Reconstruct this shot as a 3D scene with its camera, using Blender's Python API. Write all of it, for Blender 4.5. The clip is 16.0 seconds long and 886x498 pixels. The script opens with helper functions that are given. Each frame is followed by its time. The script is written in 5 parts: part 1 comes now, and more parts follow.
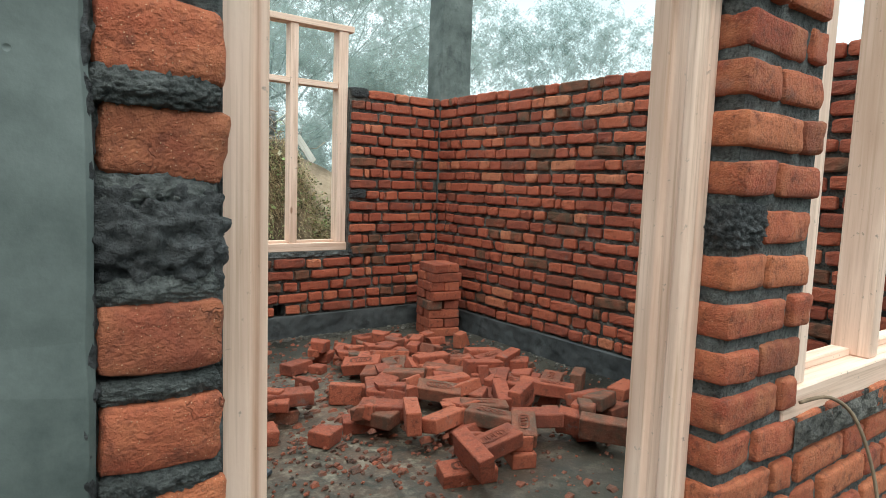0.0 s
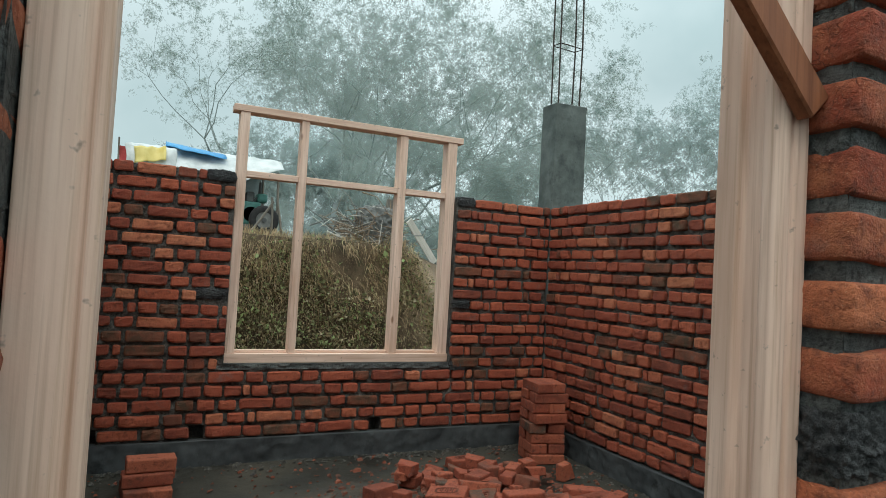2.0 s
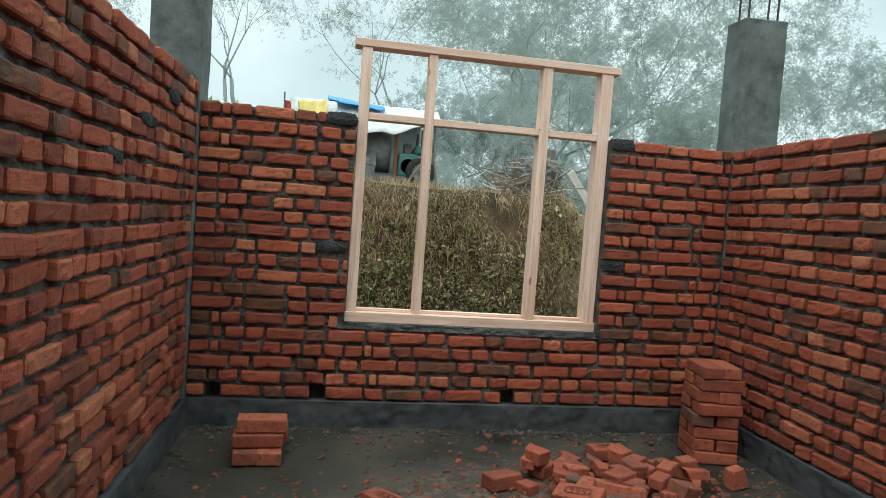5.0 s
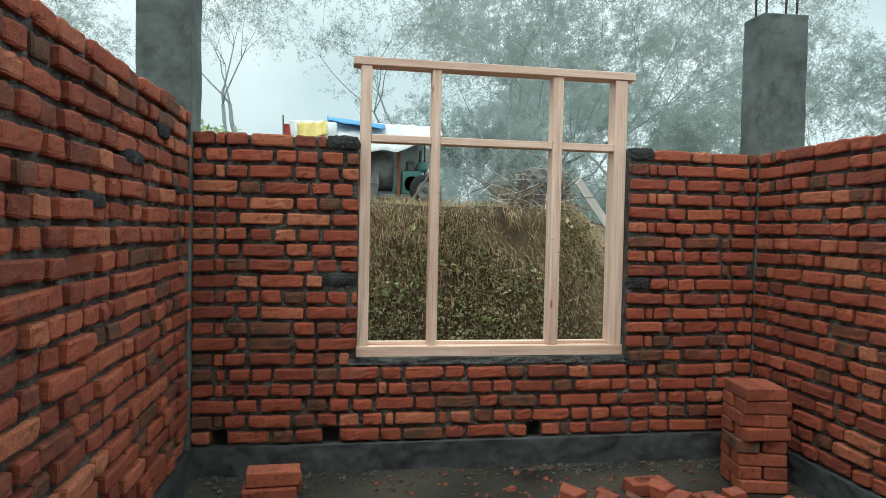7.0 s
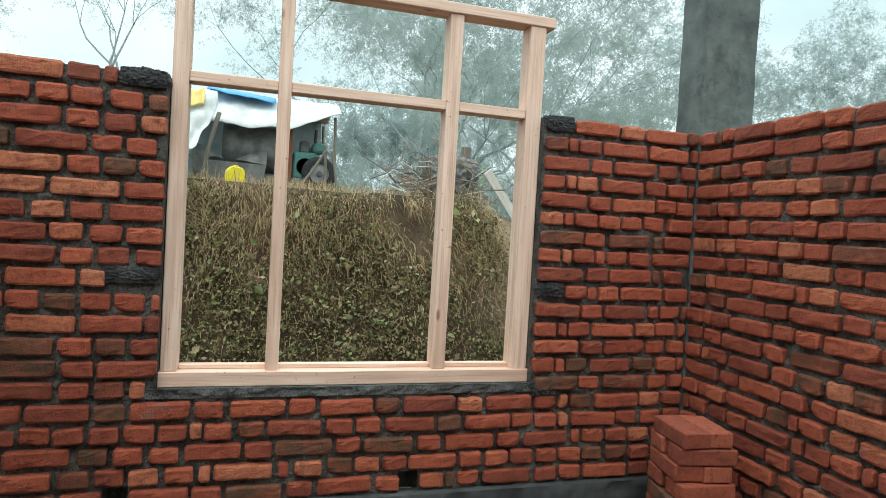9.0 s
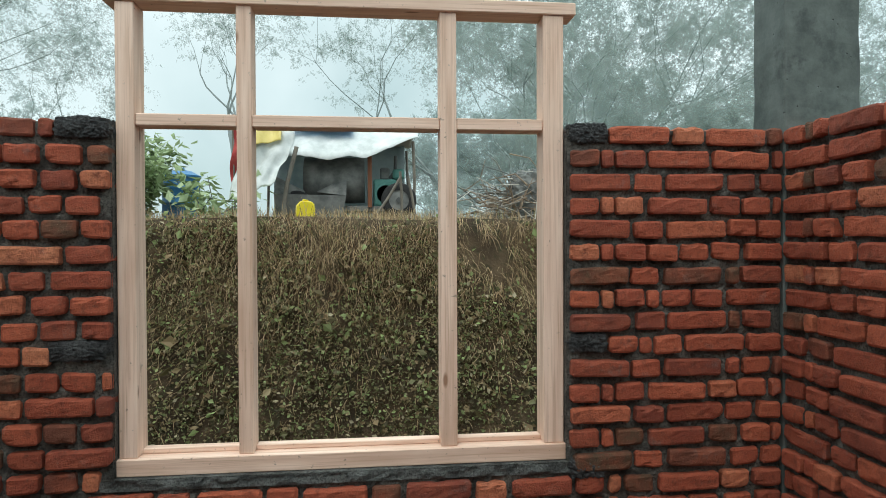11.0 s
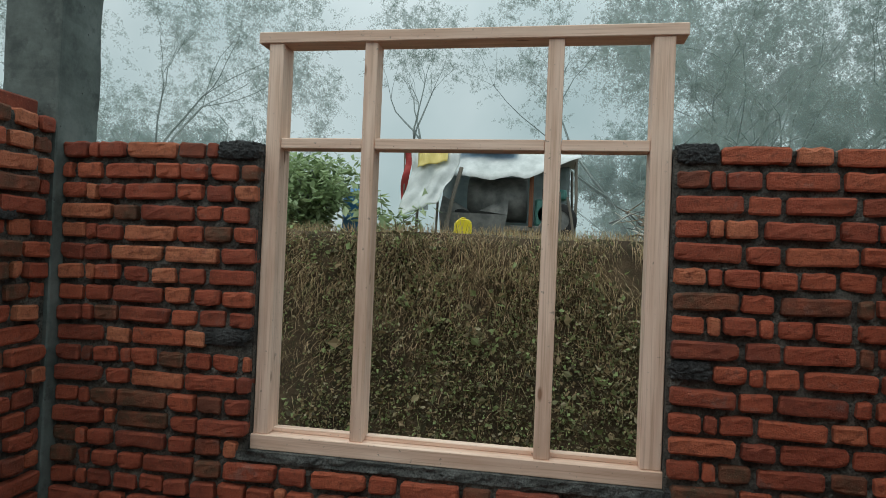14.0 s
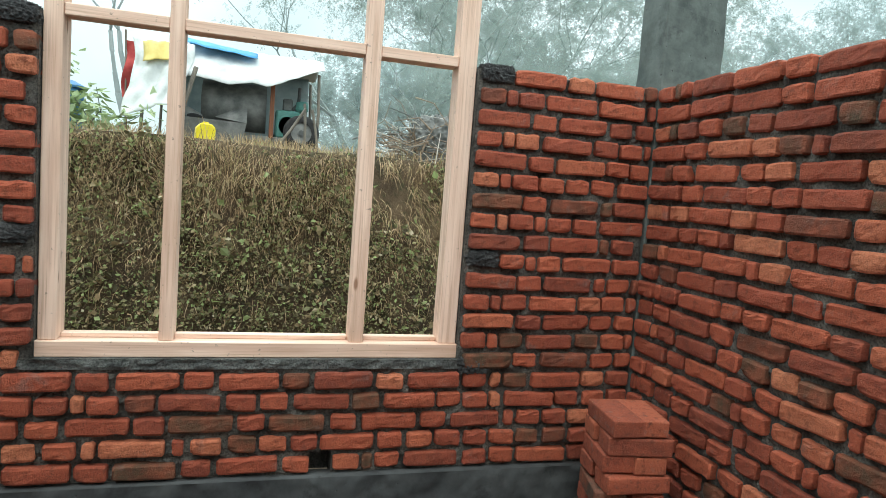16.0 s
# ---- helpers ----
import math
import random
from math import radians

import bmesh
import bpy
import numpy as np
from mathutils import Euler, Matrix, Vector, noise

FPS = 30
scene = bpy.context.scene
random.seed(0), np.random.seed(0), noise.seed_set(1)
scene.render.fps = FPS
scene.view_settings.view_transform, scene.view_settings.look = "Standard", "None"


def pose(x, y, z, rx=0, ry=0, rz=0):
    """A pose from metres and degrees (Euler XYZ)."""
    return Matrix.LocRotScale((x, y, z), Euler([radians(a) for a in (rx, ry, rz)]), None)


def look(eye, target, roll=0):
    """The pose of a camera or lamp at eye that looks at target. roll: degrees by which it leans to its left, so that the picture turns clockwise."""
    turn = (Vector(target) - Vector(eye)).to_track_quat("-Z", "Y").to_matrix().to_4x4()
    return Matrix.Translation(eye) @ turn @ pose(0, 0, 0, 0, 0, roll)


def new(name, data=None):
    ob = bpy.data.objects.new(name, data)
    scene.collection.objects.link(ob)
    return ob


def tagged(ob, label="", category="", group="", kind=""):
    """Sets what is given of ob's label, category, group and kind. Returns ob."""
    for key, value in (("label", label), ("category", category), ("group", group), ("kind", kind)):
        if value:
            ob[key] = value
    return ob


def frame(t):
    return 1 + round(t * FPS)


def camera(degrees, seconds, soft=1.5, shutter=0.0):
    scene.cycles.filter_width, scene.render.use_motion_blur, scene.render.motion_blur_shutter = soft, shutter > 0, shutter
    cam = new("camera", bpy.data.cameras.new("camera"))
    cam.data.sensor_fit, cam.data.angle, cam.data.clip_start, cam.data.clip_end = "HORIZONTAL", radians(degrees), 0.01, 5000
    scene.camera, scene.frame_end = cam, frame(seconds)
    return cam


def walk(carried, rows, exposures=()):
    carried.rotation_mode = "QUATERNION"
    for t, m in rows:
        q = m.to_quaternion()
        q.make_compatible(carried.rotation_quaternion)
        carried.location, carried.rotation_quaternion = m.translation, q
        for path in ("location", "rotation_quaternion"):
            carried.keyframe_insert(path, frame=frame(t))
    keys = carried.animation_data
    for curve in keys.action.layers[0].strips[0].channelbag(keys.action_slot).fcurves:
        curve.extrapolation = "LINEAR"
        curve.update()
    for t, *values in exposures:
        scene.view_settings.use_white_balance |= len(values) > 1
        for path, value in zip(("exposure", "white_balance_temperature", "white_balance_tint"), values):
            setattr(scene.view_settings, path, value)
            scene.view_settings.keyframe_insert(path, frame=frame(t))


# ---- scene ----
cam = camera(70.0, 16.0, soft=0.5)
PATH = [
    (0, (0.149, -4.305, 1.155), (1.34, -2.711, 0.95), 2.0),
    (0.5, (0.358, -4.229, 1.168), (1.311, -2.502, 0.838), 4.6),
    (1, (0.447, -4.204, 1.21), (1.284, -2.407, 0.949), 4.6),
    (1.5, (0.456, -4.211, 1.259), (1.263, -2.382, 1.254), 3.2),
    (2, (0.421, -4.232, 1.276), (1.253, -2.415, 1.353), 3.3),
    (2.5, (0.416, -4.225, 1.301), (1.265, -2.414, 1.315), 3.1),
    (3, (0.437, -4.216, 1.275), (1.267, -2.397, 1.216), 3.3),
    (3.5, (0.485, -4.135, 1.256), (1.313, -2.32, 1.113), 2.6),
    (4, (0.588, -3.95, 1.258), (1.264, -2.069, 1.202), 4.4),
    (4.5, (0.725, -3.814, 1.261), (1.279, -1.893, 1.194), 3.6),
    (4.7, (0.801, -3.787, 1.268), (1.173, -1.824, 1.181), 5.3),
    (6.8, (0.825, -3.594, 1.394), (1.081, -1.614, 1.272), 2.3),
    (7, (0.801, -3.524, 1.347), (1.111, -1.549, 1.287), 1.2),
    (7.5, (0.851, -3.383, 1.344), (1.364, -1.457, 1.179), 1.3),
    (8, (0.887, -3.059, 1.255), (1.407, -1.133, 1.116), 1.6),
    (8.5, (1.014, -2.795, 1.313), (1.605, -0.895, 1.107), 4.5),
    (9, (1.21, -2.637, 1.313), (1.787, -0.723, 1.247), 3.3),
    (9.2, (1.236, -2.571, 1.327), (1.719, -0.632, 1.246), 1.9),
    (11.3, (1.862, -2.219, 1.437), (2.026, -0.226, 1.432), -0.2),
    (11.5, (1.914, -2.222, 1.437), (2.035, -0.225, 1.455), -0.1),
    (12, (1.988, -2.244, 1.476), (1.992, -0.247, 1.578), 1.1),
    (12.5, (2.03, -2.29, 1.485), (1.747, -0.31, 1.527), 0.8),
    (13, (2.038, -2.33, 1.47), (1.381, -0.442, 1.525), 0.4),
    (13.5, (2.03, -2.353, 1.461), (1.288, -0.497, 1.52), 0.6),
    (14, (2.052, -2.339, 1.421), (1.703, -0.37, 1.446), 2.3),
    (14.5, (2.004, -2.284, 1.406), (2.166, -0.291, 1.448), 2.6),
    (15, (1.906, -2.296, 1.382), (2.437, -0.368, 1.375), 0.6),
    (15.5, (1.825, -2.405, 1.336), (2.385, -0.493, 1.173), 2.5),
    (16, (1.644, -2.483, 1.318), (2.193, -0.568, 1.142), 4.4),
]
walk(cam, [(t, look(eye, target, roll)) for t, eye, target, roll in PATH],
     [(0, 0.84), (0.5, 0.88), (1.0, 0.92), (1.5, 0.38), (2.0, 0.1), (3.0, 0.25), (3.5, 0.4), (4.0, 0.38), (4.5, 0.42), (6.8, 0.34), (8.0, 0.78), (8.5, 0.78), (9.2, 0.55), (11.3, 0.2), (12.5, -0.28), (14.2, -0.26), (15.2, 0.2), (16, 0.82)])

# ---- world and light ----
world = bpy.data.worlds.new("misty_sky")
world.use_nodes = True
scene.world = world
wn = world.node_tree.nodes
wl = world.node_tree.links
bg = wn["Background"]
sky = wn.new("ShaderNodeTexSky")
sky.sky_type = 'NISHITA'
sky.sun_disc = False
sky.sun_elevation = radians(55)
sky.sun_rotation = radians(200)
sky.air_density = 1.0
sky.dust_density = 4.0
dim = wn.new("ShaderNodeMix")
dim.data_type = 'RGBA'
dim.blend_type = 'MULTIPLY'
dim.inputs[0].default_value = 1.0
dim.inputs[7].default_value = (0.08, 0.08, 0.08, 1)
wl.new(sky.outputs[0], dim.inputs[6])
tc = wn.new("ShaderNodeTexCoord")
cloud = wn.new("ShaderNodeTexNoise")
cloud.inputs["Scale"].default_value = 2.2
cloud.inputs["Detail"].default_value = 5.0
cloud.inputs["Roughness"].default_value = 0.5
wl.new(tc.outputs["Generated"], cloud.inputs["Vector"])
mist = wn.new("ShaderNodeValToRGB")
mist.color_ramp.elements[0].position = 0.34
mist.color_ramp.elements[0].color = (0.5, 0.66, 0.67, 1)
mist.color_ramp.elements[1].position = 0.66
mist.color_ramp.elements[1].color = (0.82, 0.96, 0.97, 1)
wl.new(cloud.outputs[0], mist.inputs[0])
over = wn.new("ShaderNodeMix")
over.data_type = 'RGBA'
over.inputs[0].default_value = 0.86
wl.new(dim.outputs[2], over.inputs[6])
wl.new(mist.outputs[0], over.inputs[7])
up = wn.new("ShaderNodeSeparateXYZ")
wl.new(tc.outputs["Generated"], up.inputs[0])
zen = wn.new("ShaderNodeMapRange")
zen.inputs["From Min"].default_value = 0.3
zen.inputs["From Max"].default_value = 1.0
zen.inputs["To Min"].default_value = 1.0
zen.inputs["To Max"].default_value = 2.1
wl.new(up.outputs[2], zen.inputs[0])
wl.new(over.outputs[2], bg.inputs[0])
wl.new(zen.outputs[0], bg.inputs[1])

sun = new("sun", bpy.data.lights.new("sun", 'SUN'))
sun.data.energy = 0.7
sun.data.angle = radians(40)
sun.data.color = (1.0, 0.95, 0.88)
sun.matrix_world = look((-2, -6, 14), (1, 0, 0))


# ---- materials ----
class Mat:
    """A node material with short calls for its nodes."""

    def __init__(self, name, rough=0.8, metal=0.0):
        self.m = bpy.data.materials.new(name)
        self.m.use_nodes = True
        self.n, self.l = self.m.node_tree.nodes, self.m.node_tree.links
        self.b = self.n["Principled BSDF"]
        self.b.inputs["Roughness"].default_value = rough
        self.b.inputs["Metallic"].default_value = metal
        self.co = self.n.new("ShaderNodeTexCoord").outputs["Object"]

    def scaled(self, x, y, z):
        k = self.n.new("ShaderNodeMapping")
        k.inputs["Scale"].default_value = (x, y, z)
        self.l.new(self.co, k.inputs[0])
        return k.outputs[0]

    def noise(self, scale, detail=4, rough=0.55, vec=None):
        k = self.n.new("ShaderNodeTexNoise")
        k.inputs["Scale"].default_value = scale
        k.inputs["Detail"].default_value = detail
        k.inputs["Roughness"].default_value = rough
        self.l.new(vec or self.co, k.inputs["Vector"])
        return k.outputs[0]

    def voronoi(self, scale, vec=None):
        k = self.n.new("ShaderNodeTexVoronoi")
        k.inputs["Scale"].default_value = scale
        self.l.new(vec or self.co, k.inputs["Vector"])
        return k.outputs["Distance"]

    def ramp(self, fac, stops):
        k = self.n.new("ShaderNodeValToRGB")
        e = k.color_ramp.elements
        while len(e) < len(stops):
            e.new(0.5)
        for i, (p, c) in enumerate(stops):
            e[i].position = p
            e[i].color = (c, c, c, 1) if isinstance(c, (int, float)) else (*c, 1)
        self.l.new(fac, k.inputs[0])
        return k.outputs[0]

    def mix(self, fac, a, b, mode='MIX'):
        k = self.n.new("ShaderNodeMix")
        k.data_type, k.blend_type = 'RGBA', mode
        for v, i in ((fac, 0), (a, 6), (b, 7)):
            if isinstance(v, (int, float)):
                k.inputs[i].default_value = v if i == 0 else (v, v, v, 1)
            elif isinstance(v, tuple):
                k.inputs[i].default_value = (*v, 1)
            else:
                self.l.new(v, k.inputs[i])
        return k.outputs[2]

    def random(self):
        return self.n.new("ShaderNodeObjectInfo").outputs["Random"]

    def island(self):
        return self.n.new("ShaderNodeNewGeometry").outputs["Random Per Island"]

    def color(self, v):
        if isinstance(v, tuple):
            self.b.inputs["Base Color"].default_value = (*v, 1)
        else:
            self.l.new(v, self.b.inputs["Base Color"])

    def rough(self, v):
        self.l.new(v, self.b.inputs["Roughness"])

    def bump(self, h, strength=0.5, dist=0.004):
        k = self.n.new("ShaderNodeBump")
        k.inputs["Strength"].default_value = strength
        k.inputs["Distance"].default_value = dist
        self.l.new(h, k.inputs["Height"])
        self.l.new(k.outputs[0], self.b.inputs["Normal"])

    def add(self, a, b, op='ADD'):
        k = self.n.new("ShaderNodeMath")
        k.operation = op
        for i, v in enumerate((a, b)):
            if isinstance(v, (int, float)):
                k.inputs[i].default_value = v
            else:
                self.l.new(v, k.inputs[i])
        return k.outputs[0]


def brick_material(name, stops, island=False, smear=0.5, burn=(0.4, 0.098, 0.046), crust=0.55, relief=1.0, cracks=0.0):
    m = Mat(name, 0.86)
    r = m.island() if island else m.random()
    shift = m.n.new("ShaderNodeVectorMath")
    shift.operation = 'MULTIPLY_ADD'
    shift.inputs[1].default_value = (1, 1, 1)
    k = m.n.new("ShaderNodeCombineXYZ")
    for i in range(3):
        m.l.new(m.add(r, 37.0 + 11 * i, 'MULTIPLY'), k.inputs[i])
    m.l.new(m.co, shift.inputs[0])
    m.l.new(k.outputs[0], shift.inputs[2])
    v = shift.outputs[0]
    base = m.ramp(r, stops)
    big = m.noise(14, 3, 0.6, v)
    base = m.mix(m.ramp(big, [(0.38, 0.0), (0.72, 0.6)]), base, burn)
    dark = m.noise(34, 5, 0.65, v)
    base = m.mix(m.ramp(dark, [(0.52, 0.0), (0.7, crust)]), base, (0.12, 0.032, 0.018))
    grey = m.noise(9, 6, 0.7, v)
    base = m.mix(m.ramp(grey, [(0.6, 0.0), (0.7, smear)]), base, (0.16, 0.15, 0.135))
    base = m.mix(m.ramp(m.noise(130, 4, 0.7, v), [(0.48, 0.0), (0.72, 0.6)]), base, (0.13, 0.034, 0.019))
    speck = m.voronoi(210, v)
    base = m.mix(m.ramp(speck, [(0.1, 0.55), (0.15, 0.0)]), base, (0.62, 0.4, 0.25))
    h = m.add(m.noise(45, 6, 0.7, v), m.add(m.noise(230, 3, 0.6, v), 0.35, 'MULTIPLY'))
    if cracks:
        net = m.n.new("ShaderNodeTexVoronoi")
        net.feature = 'DISTANCE_TO_EDGE'
        net.inputs["Scale"].default_value = 42
        bend = m.n.new("ShaderNodeTexNoise")
        bend.inputs["Scale"].default_value = 60
        m.l.new(v, bend.inputs["Vector"])
        warp = m.n.new("ShaderNodeVectorMath")
        warp.operation = 'MULTIPLY_ADD'
        warp.inputs[1].default_value = (0.03, 0.03, 0.03)
        m.l.new(bend.outputs["Color"], warp.inputs[0])
        m.l.new(v, warp.inputs[2])
        m.l.new(warp.outputs[0], net.inputs["Vector"])
        line = m.add(m.ramp(net.outputs["Distance"], [(0.0, 1.0), (0.028, 0.0)]), m.ramp(m.noise(16, 3, 0.6, v), [(0.53, 0.0), (0.66, cracks)]), 'MULTIPLY')
        base = m.mix(line, base, (0.05, 0.016, 0.01))
        h = m.add(h, line, 'SUBTRACT')
    m.color(base)
    m.bump(h, relief, 0.01)
    return m.m


WALL_STOPS = [(0.0, (0.07, 0.048, 0.026)), (0.1, (0.11, 0.054, 0.029)), (0.16, (0.2, 0.042, 0.024)), (0.5, (0.34, 0.069, 0.034)),
              (0.85, (0.44, 0.102, 0.048)), (1.0, (0.54, 0.195, 0.098))]
BRICK = brick_material("fired_brick", WALL_STOPS, relief=0.9, crust=0.65, smear=0.4)
BRICK_JOINED = brick_material("fired_brick_joined", WALL_STOPS, island=True, relief=0.9, crust=0.65, smear=0.4)
BRICK_NEW = brick_material("loose_brick", [(0.0, (0.06, 0.05, 0.035)), (0.1, (0.12, 0.065, 0.04)), (0.18, (0.19, 0.047, 0.027)), (0.6, (0.31, 0.07, 0.036)),
                                           (1.0, (0.43, 0.118, 0.06))], smear=0.6, crust=0.9, relief=0.8)
BRICK_CHIP = brick_material("brick_chip", [(0.0, (0.04, 0.038, 0.032)), (0.45, (0.09, 0.055, 0.038)), (1.0, (0.3, 0.09, 0.05))], island=True)
BRICK_NEAR = brick_material("front_brick", [(0.0, (0.22, 0.07, 0.036)), (0.12, (0.3, 0.06, 0.028)), (0.6, (0.4, 0.09, 0.042)), (1.0, (0.52, 0.155, 0.066))], smear=0.35, burn=(0.5, 0.19, 0.085), crust=0.8, relief=0.85, cracks=0.6)
FROG = brick_material("brick_frog", [(0.0, (0.12, 0.035, 0.02)), (1.0, (0.2, 0.055, 0.03))], smear=0.2)


def mortar_material(name, lo, hi, deep=0.014):
    m = Mat(name, 0.9)
    a = m.noise(11, 6, 0.65)
    c = m.ramp(a, [(0.3, lo), (0.7, hi)])
    m.color(m.mix(m.ramp(m.noise(120, 3), [(0.45, 0.0), (0.7, 0.75)]), c, tuple(v * 0.45 for v in lo)))
    m.rough(m.ramp(a, [(0.3, 0.7), (0.7, 0.95)]))
    m.bump(m.add(m.noise(38, 7, 0.75), m.add(m.noise(190, 4, 0.7), 0.5, 'MULTIPLY')), 1.0, deep)
    return m.m


MORTAR = mortar_material("grey_mortar", (0.011, 0.0105, 0.0095), (0.22, 0.206, 0.18))
MORTAR_FRONT = mortar_material("fresh_grey_mortar", (0.05, 0.056, 0.055), (0.29, 0.305, 0.29), 0.03)
MORTAR_PATCH = mortar_material("dark_mortar_lump", (0.022, 0.023, 0.025), (0.15, 0.155, 0.157), 0.025)


def concrete_material(name, lo, hi, stain):
    m = Mat(name, 0.8)
    a = m.noise(4.5, 8, 0.68)
    c = m.ramp(a, [(0.36, lo), (0.64, hi)])
    c = m.mix(m.ramp(m.noise(7, 5, 0.7), [(0.55, 0.0), (0.68, 0.85)]), c, stain)
    pit = m.voronoi(19)
    c = m.mix(m.ramp(pit, [(0.045, 0.9), (0.08, 0.0)]), c, (0.04, 0.042, 0.042))
    m.color(c)
    m.bump(m.add(m.add(m.noise(60, 5, 0.6), 0.3, 'MULTIPLY'), m.ramp(pit, [(0.04, 0.0), (0.09, 1.0)])), 0.6, 0.005)
    return m.m


CONCRETE = concrete_material("cast_concrete", (0.062, 0.078, 0.072), (0.16, 0.186, 0.174), (0.048, 0.059, 0.056))
PLINTH = concrete_material("damp_plinth_concrete", (0.03, 0.033, 0.035), (0.07, 0.076, 0.077), (0.018, 0.02, 0.021))


def floor_material():
    m = Mat("wet_dirty_floor", 0.6)
    a = m.noise(1.3, 7, 0.62)
    c = m.ramp(a, [(0.32, (0.014, 0.014, 0.011)), (0.5, (0.03, 0.028, 0.02)), (0.7, (0.062, 0.054, 0.038))])
    c = m.mix(m.ramp(m.noise(6, 6, 0.7), [(0.52, 0.0), (0.72, 0.7)]), c, (0.03, 0.029, 0.027))
    # brick dust and spilt sand round the heap
    far = m.n.new("ShaderNodeVectorMath")
    far.operation = 'DISTANCE'
    far.inputs[1].default_value = (1.75, -1.7, 0)
    m.l.new(m.co, far.inputs[0])
    near = m.ramp(m.add(far.outputs["Value"], 0.5, 'MULTIPLY'), [(0.25, 1.0), (0.62, 0.0)])
    dust = m.add(near, m.ramp(m.noise(5, 7, 0.75), [(0.4, 0.0), (0.62, 0.85)]), 'MULTIPLY')
    c = m.mix(dust, c, (0.15, 0.085, 0.055))
    sand = m.add(near, m.ramp(m.noise(11, 7, 0.75), [(0.5, 0.0), (0.66, 0.8)]), 'MULTIPLY')
    c = m.mix(sand, c, (0.3, 0.255, 0.19))
    sp = m.noise(75, 4, 0.7)
    c = m.mix(m.ramp(sp, [(0.62, 0.0), (0.74, 0.7)]), c, (0.17, 0.115, 0.08))
    m.color(c)
    m.rough(m.ramp(a, [(0.36, 0.36), (0.55, 0.8)]))
    m.bump(m.add(m.noise(22, 6, 0.7), m.add(sp, 0.4, 'MULTIPLY')), 0.6, 0.012)
    return m.m


FLOOR = floor_material()


def wood_material(name, axis, lo=(0.69, 0.455, 0.34), hi=(0.87, 0.645, 0.52)):
    m = Mat(name, 0.62)
    sc = [38, 38, 38]
    sc["xyz".index(axis)] = 1.6
    v = m.scaled(*sc)
    g = m.noise(1.0, 6, 0.62, v)
    c = m.ramp(g, [(0.3, lo), (0.62, hi)])
    sc0 = [120, 120, 120]
    sc0["xyz".index(axis)] = 2.5
    c = m.mix(m.ramp(m.noise(1.0, 4, 0.6, m.scaled(*sc0)), [(0.5, 0.0), (0.74, 0.75)]), c, tuple(v * k for v, k in zip(lo, (0.68, 0.6, 0.5))))
    sc2 = [5, 5, 5]
    sc2["xyz".index(axis)] = 0.9
    c = m.mix(m.ramp(m.noise(1.0, 4, 0.6, m.scaled(*sc2)), [(0.48, 0.0), (0.72, 0.8)]), c, tuple(v * k for v, k in zip(lo, (0.72, 0.66, 0.6))))
    sc3 = [9, 9, 9]
    sc3["xyz".index(axis)] = 3.0
    knot = m.voronoi(1.0, m.scaled(*sc3))
    c = m.mix(m.ramp(knot, [(0.05, 0.85), (0.1, 0.0)]), c, (0.26, 0.12, 0.06))
    c = m.mix(m.ramp(m.noise(55, 3, 0.6), [(0.66, 0.0), (0.74, 0.7)]), c, (0.2, 0.15, 0.12))
    m.color(c)
    m.bump(m.add(g, m.add(m.noise(160, 3), 0.3, 'MULTIPLY')), 0.2, 0.003)
    return m.m


WOOD_Z = wood_material("planed_pine_upright", "z")
WOOD_X = wood_material("planed_pine_level", "x")
WOOD_DARK = wood_material("brown_brace_wood", "z", (0.17, 0.055, 0.022), (0.36, 0.13, 0.055))
WOOD_GREY = wood_material("weathered_wood", "z", (0.1, 0.09, 0.075), (0.24, 0.21, 0.17))
WOOD_PALE = wood_material("split_plank_wood", "z", (0.52, 0.49, 0.43), (0.72, 0.68, 0.62))


def plain(name, lo, hi, scale=8, rough=0.6, metal=0.0, bump=0.2):
    m = Mat(name, rough, metal)
    a = m.noise(scale, 5, 0.6)
    m.color(m.ramp(a, [(0.35, lo), (0.68, hi)]))
    m.bump(m.noise(scale * 6, 4), bump, 0.004)
    return m.m


STEEL = plain("rusty_rebar", (0.03, 0.028, 0.027), (0.09, 0.065, 0.05), 60, 0.6, 0.6)
BAG = plain("woven_white_sack", (0.2, 0.24, 0.19), (0.5, 0.53, 0.46), 7, 0.55)
BAG_GREEN = plain("green_print", (0.02, 0.16, 0.085), (0.04, 0.25, 0.14), 30, 0.55)
BAG_RED = plain("red_print", (0.4, 0.09, 0.08), (0.52, 0.2, 0.17), 30, 0.55)
TARP = plain("white_tarp", (0.5, 0.53, 0.52), (0.76, 0.78, 0.77), 4.5, 0.5)
BACK_SHEET = plain("grey_blue_sheet", (0.2, 0.27, 0.28), (0.36, 0.43, 0.44), 3, 0.5)
TARP_YELLOW = plain("yellow_sack", (0.66, 0.5, 0.12), (0.8, 0.66, 0.25), 5, 0.5)
TARP_BLUE = plain("blue_tarp", (0.03, 0.24, 0.52), (0.07, 0.36, 0.66), 4, 0.45)
RED_CLOTH = plain("red_cloth", (0.34, 0.03, 0.03), (0.5, 0.08, 0.07), 8, 0.8)
CAN = plain("yellow_plastic", (0.72, 0.56, 0.01), (0.84, 0.69, 0.03), 7, 0.4)
BLUE_PLASTIC = plain("blue_plastic", (0.04, 0.17, 0.36), (0.07, 0.25, 0.48), 6, 0.45)
MACHINE = plain("grimy_machine_metal", (0.12, 0.125, 0.12), (0.28, 0.28, 0.265), 6, 0.65, 0.2)
MACHINE_DARK = plain("sooty_machine_metal", (0.05, 0.054, 0.054), (0.13, 0.133, 0.13), 6, 0.7, 0.2)
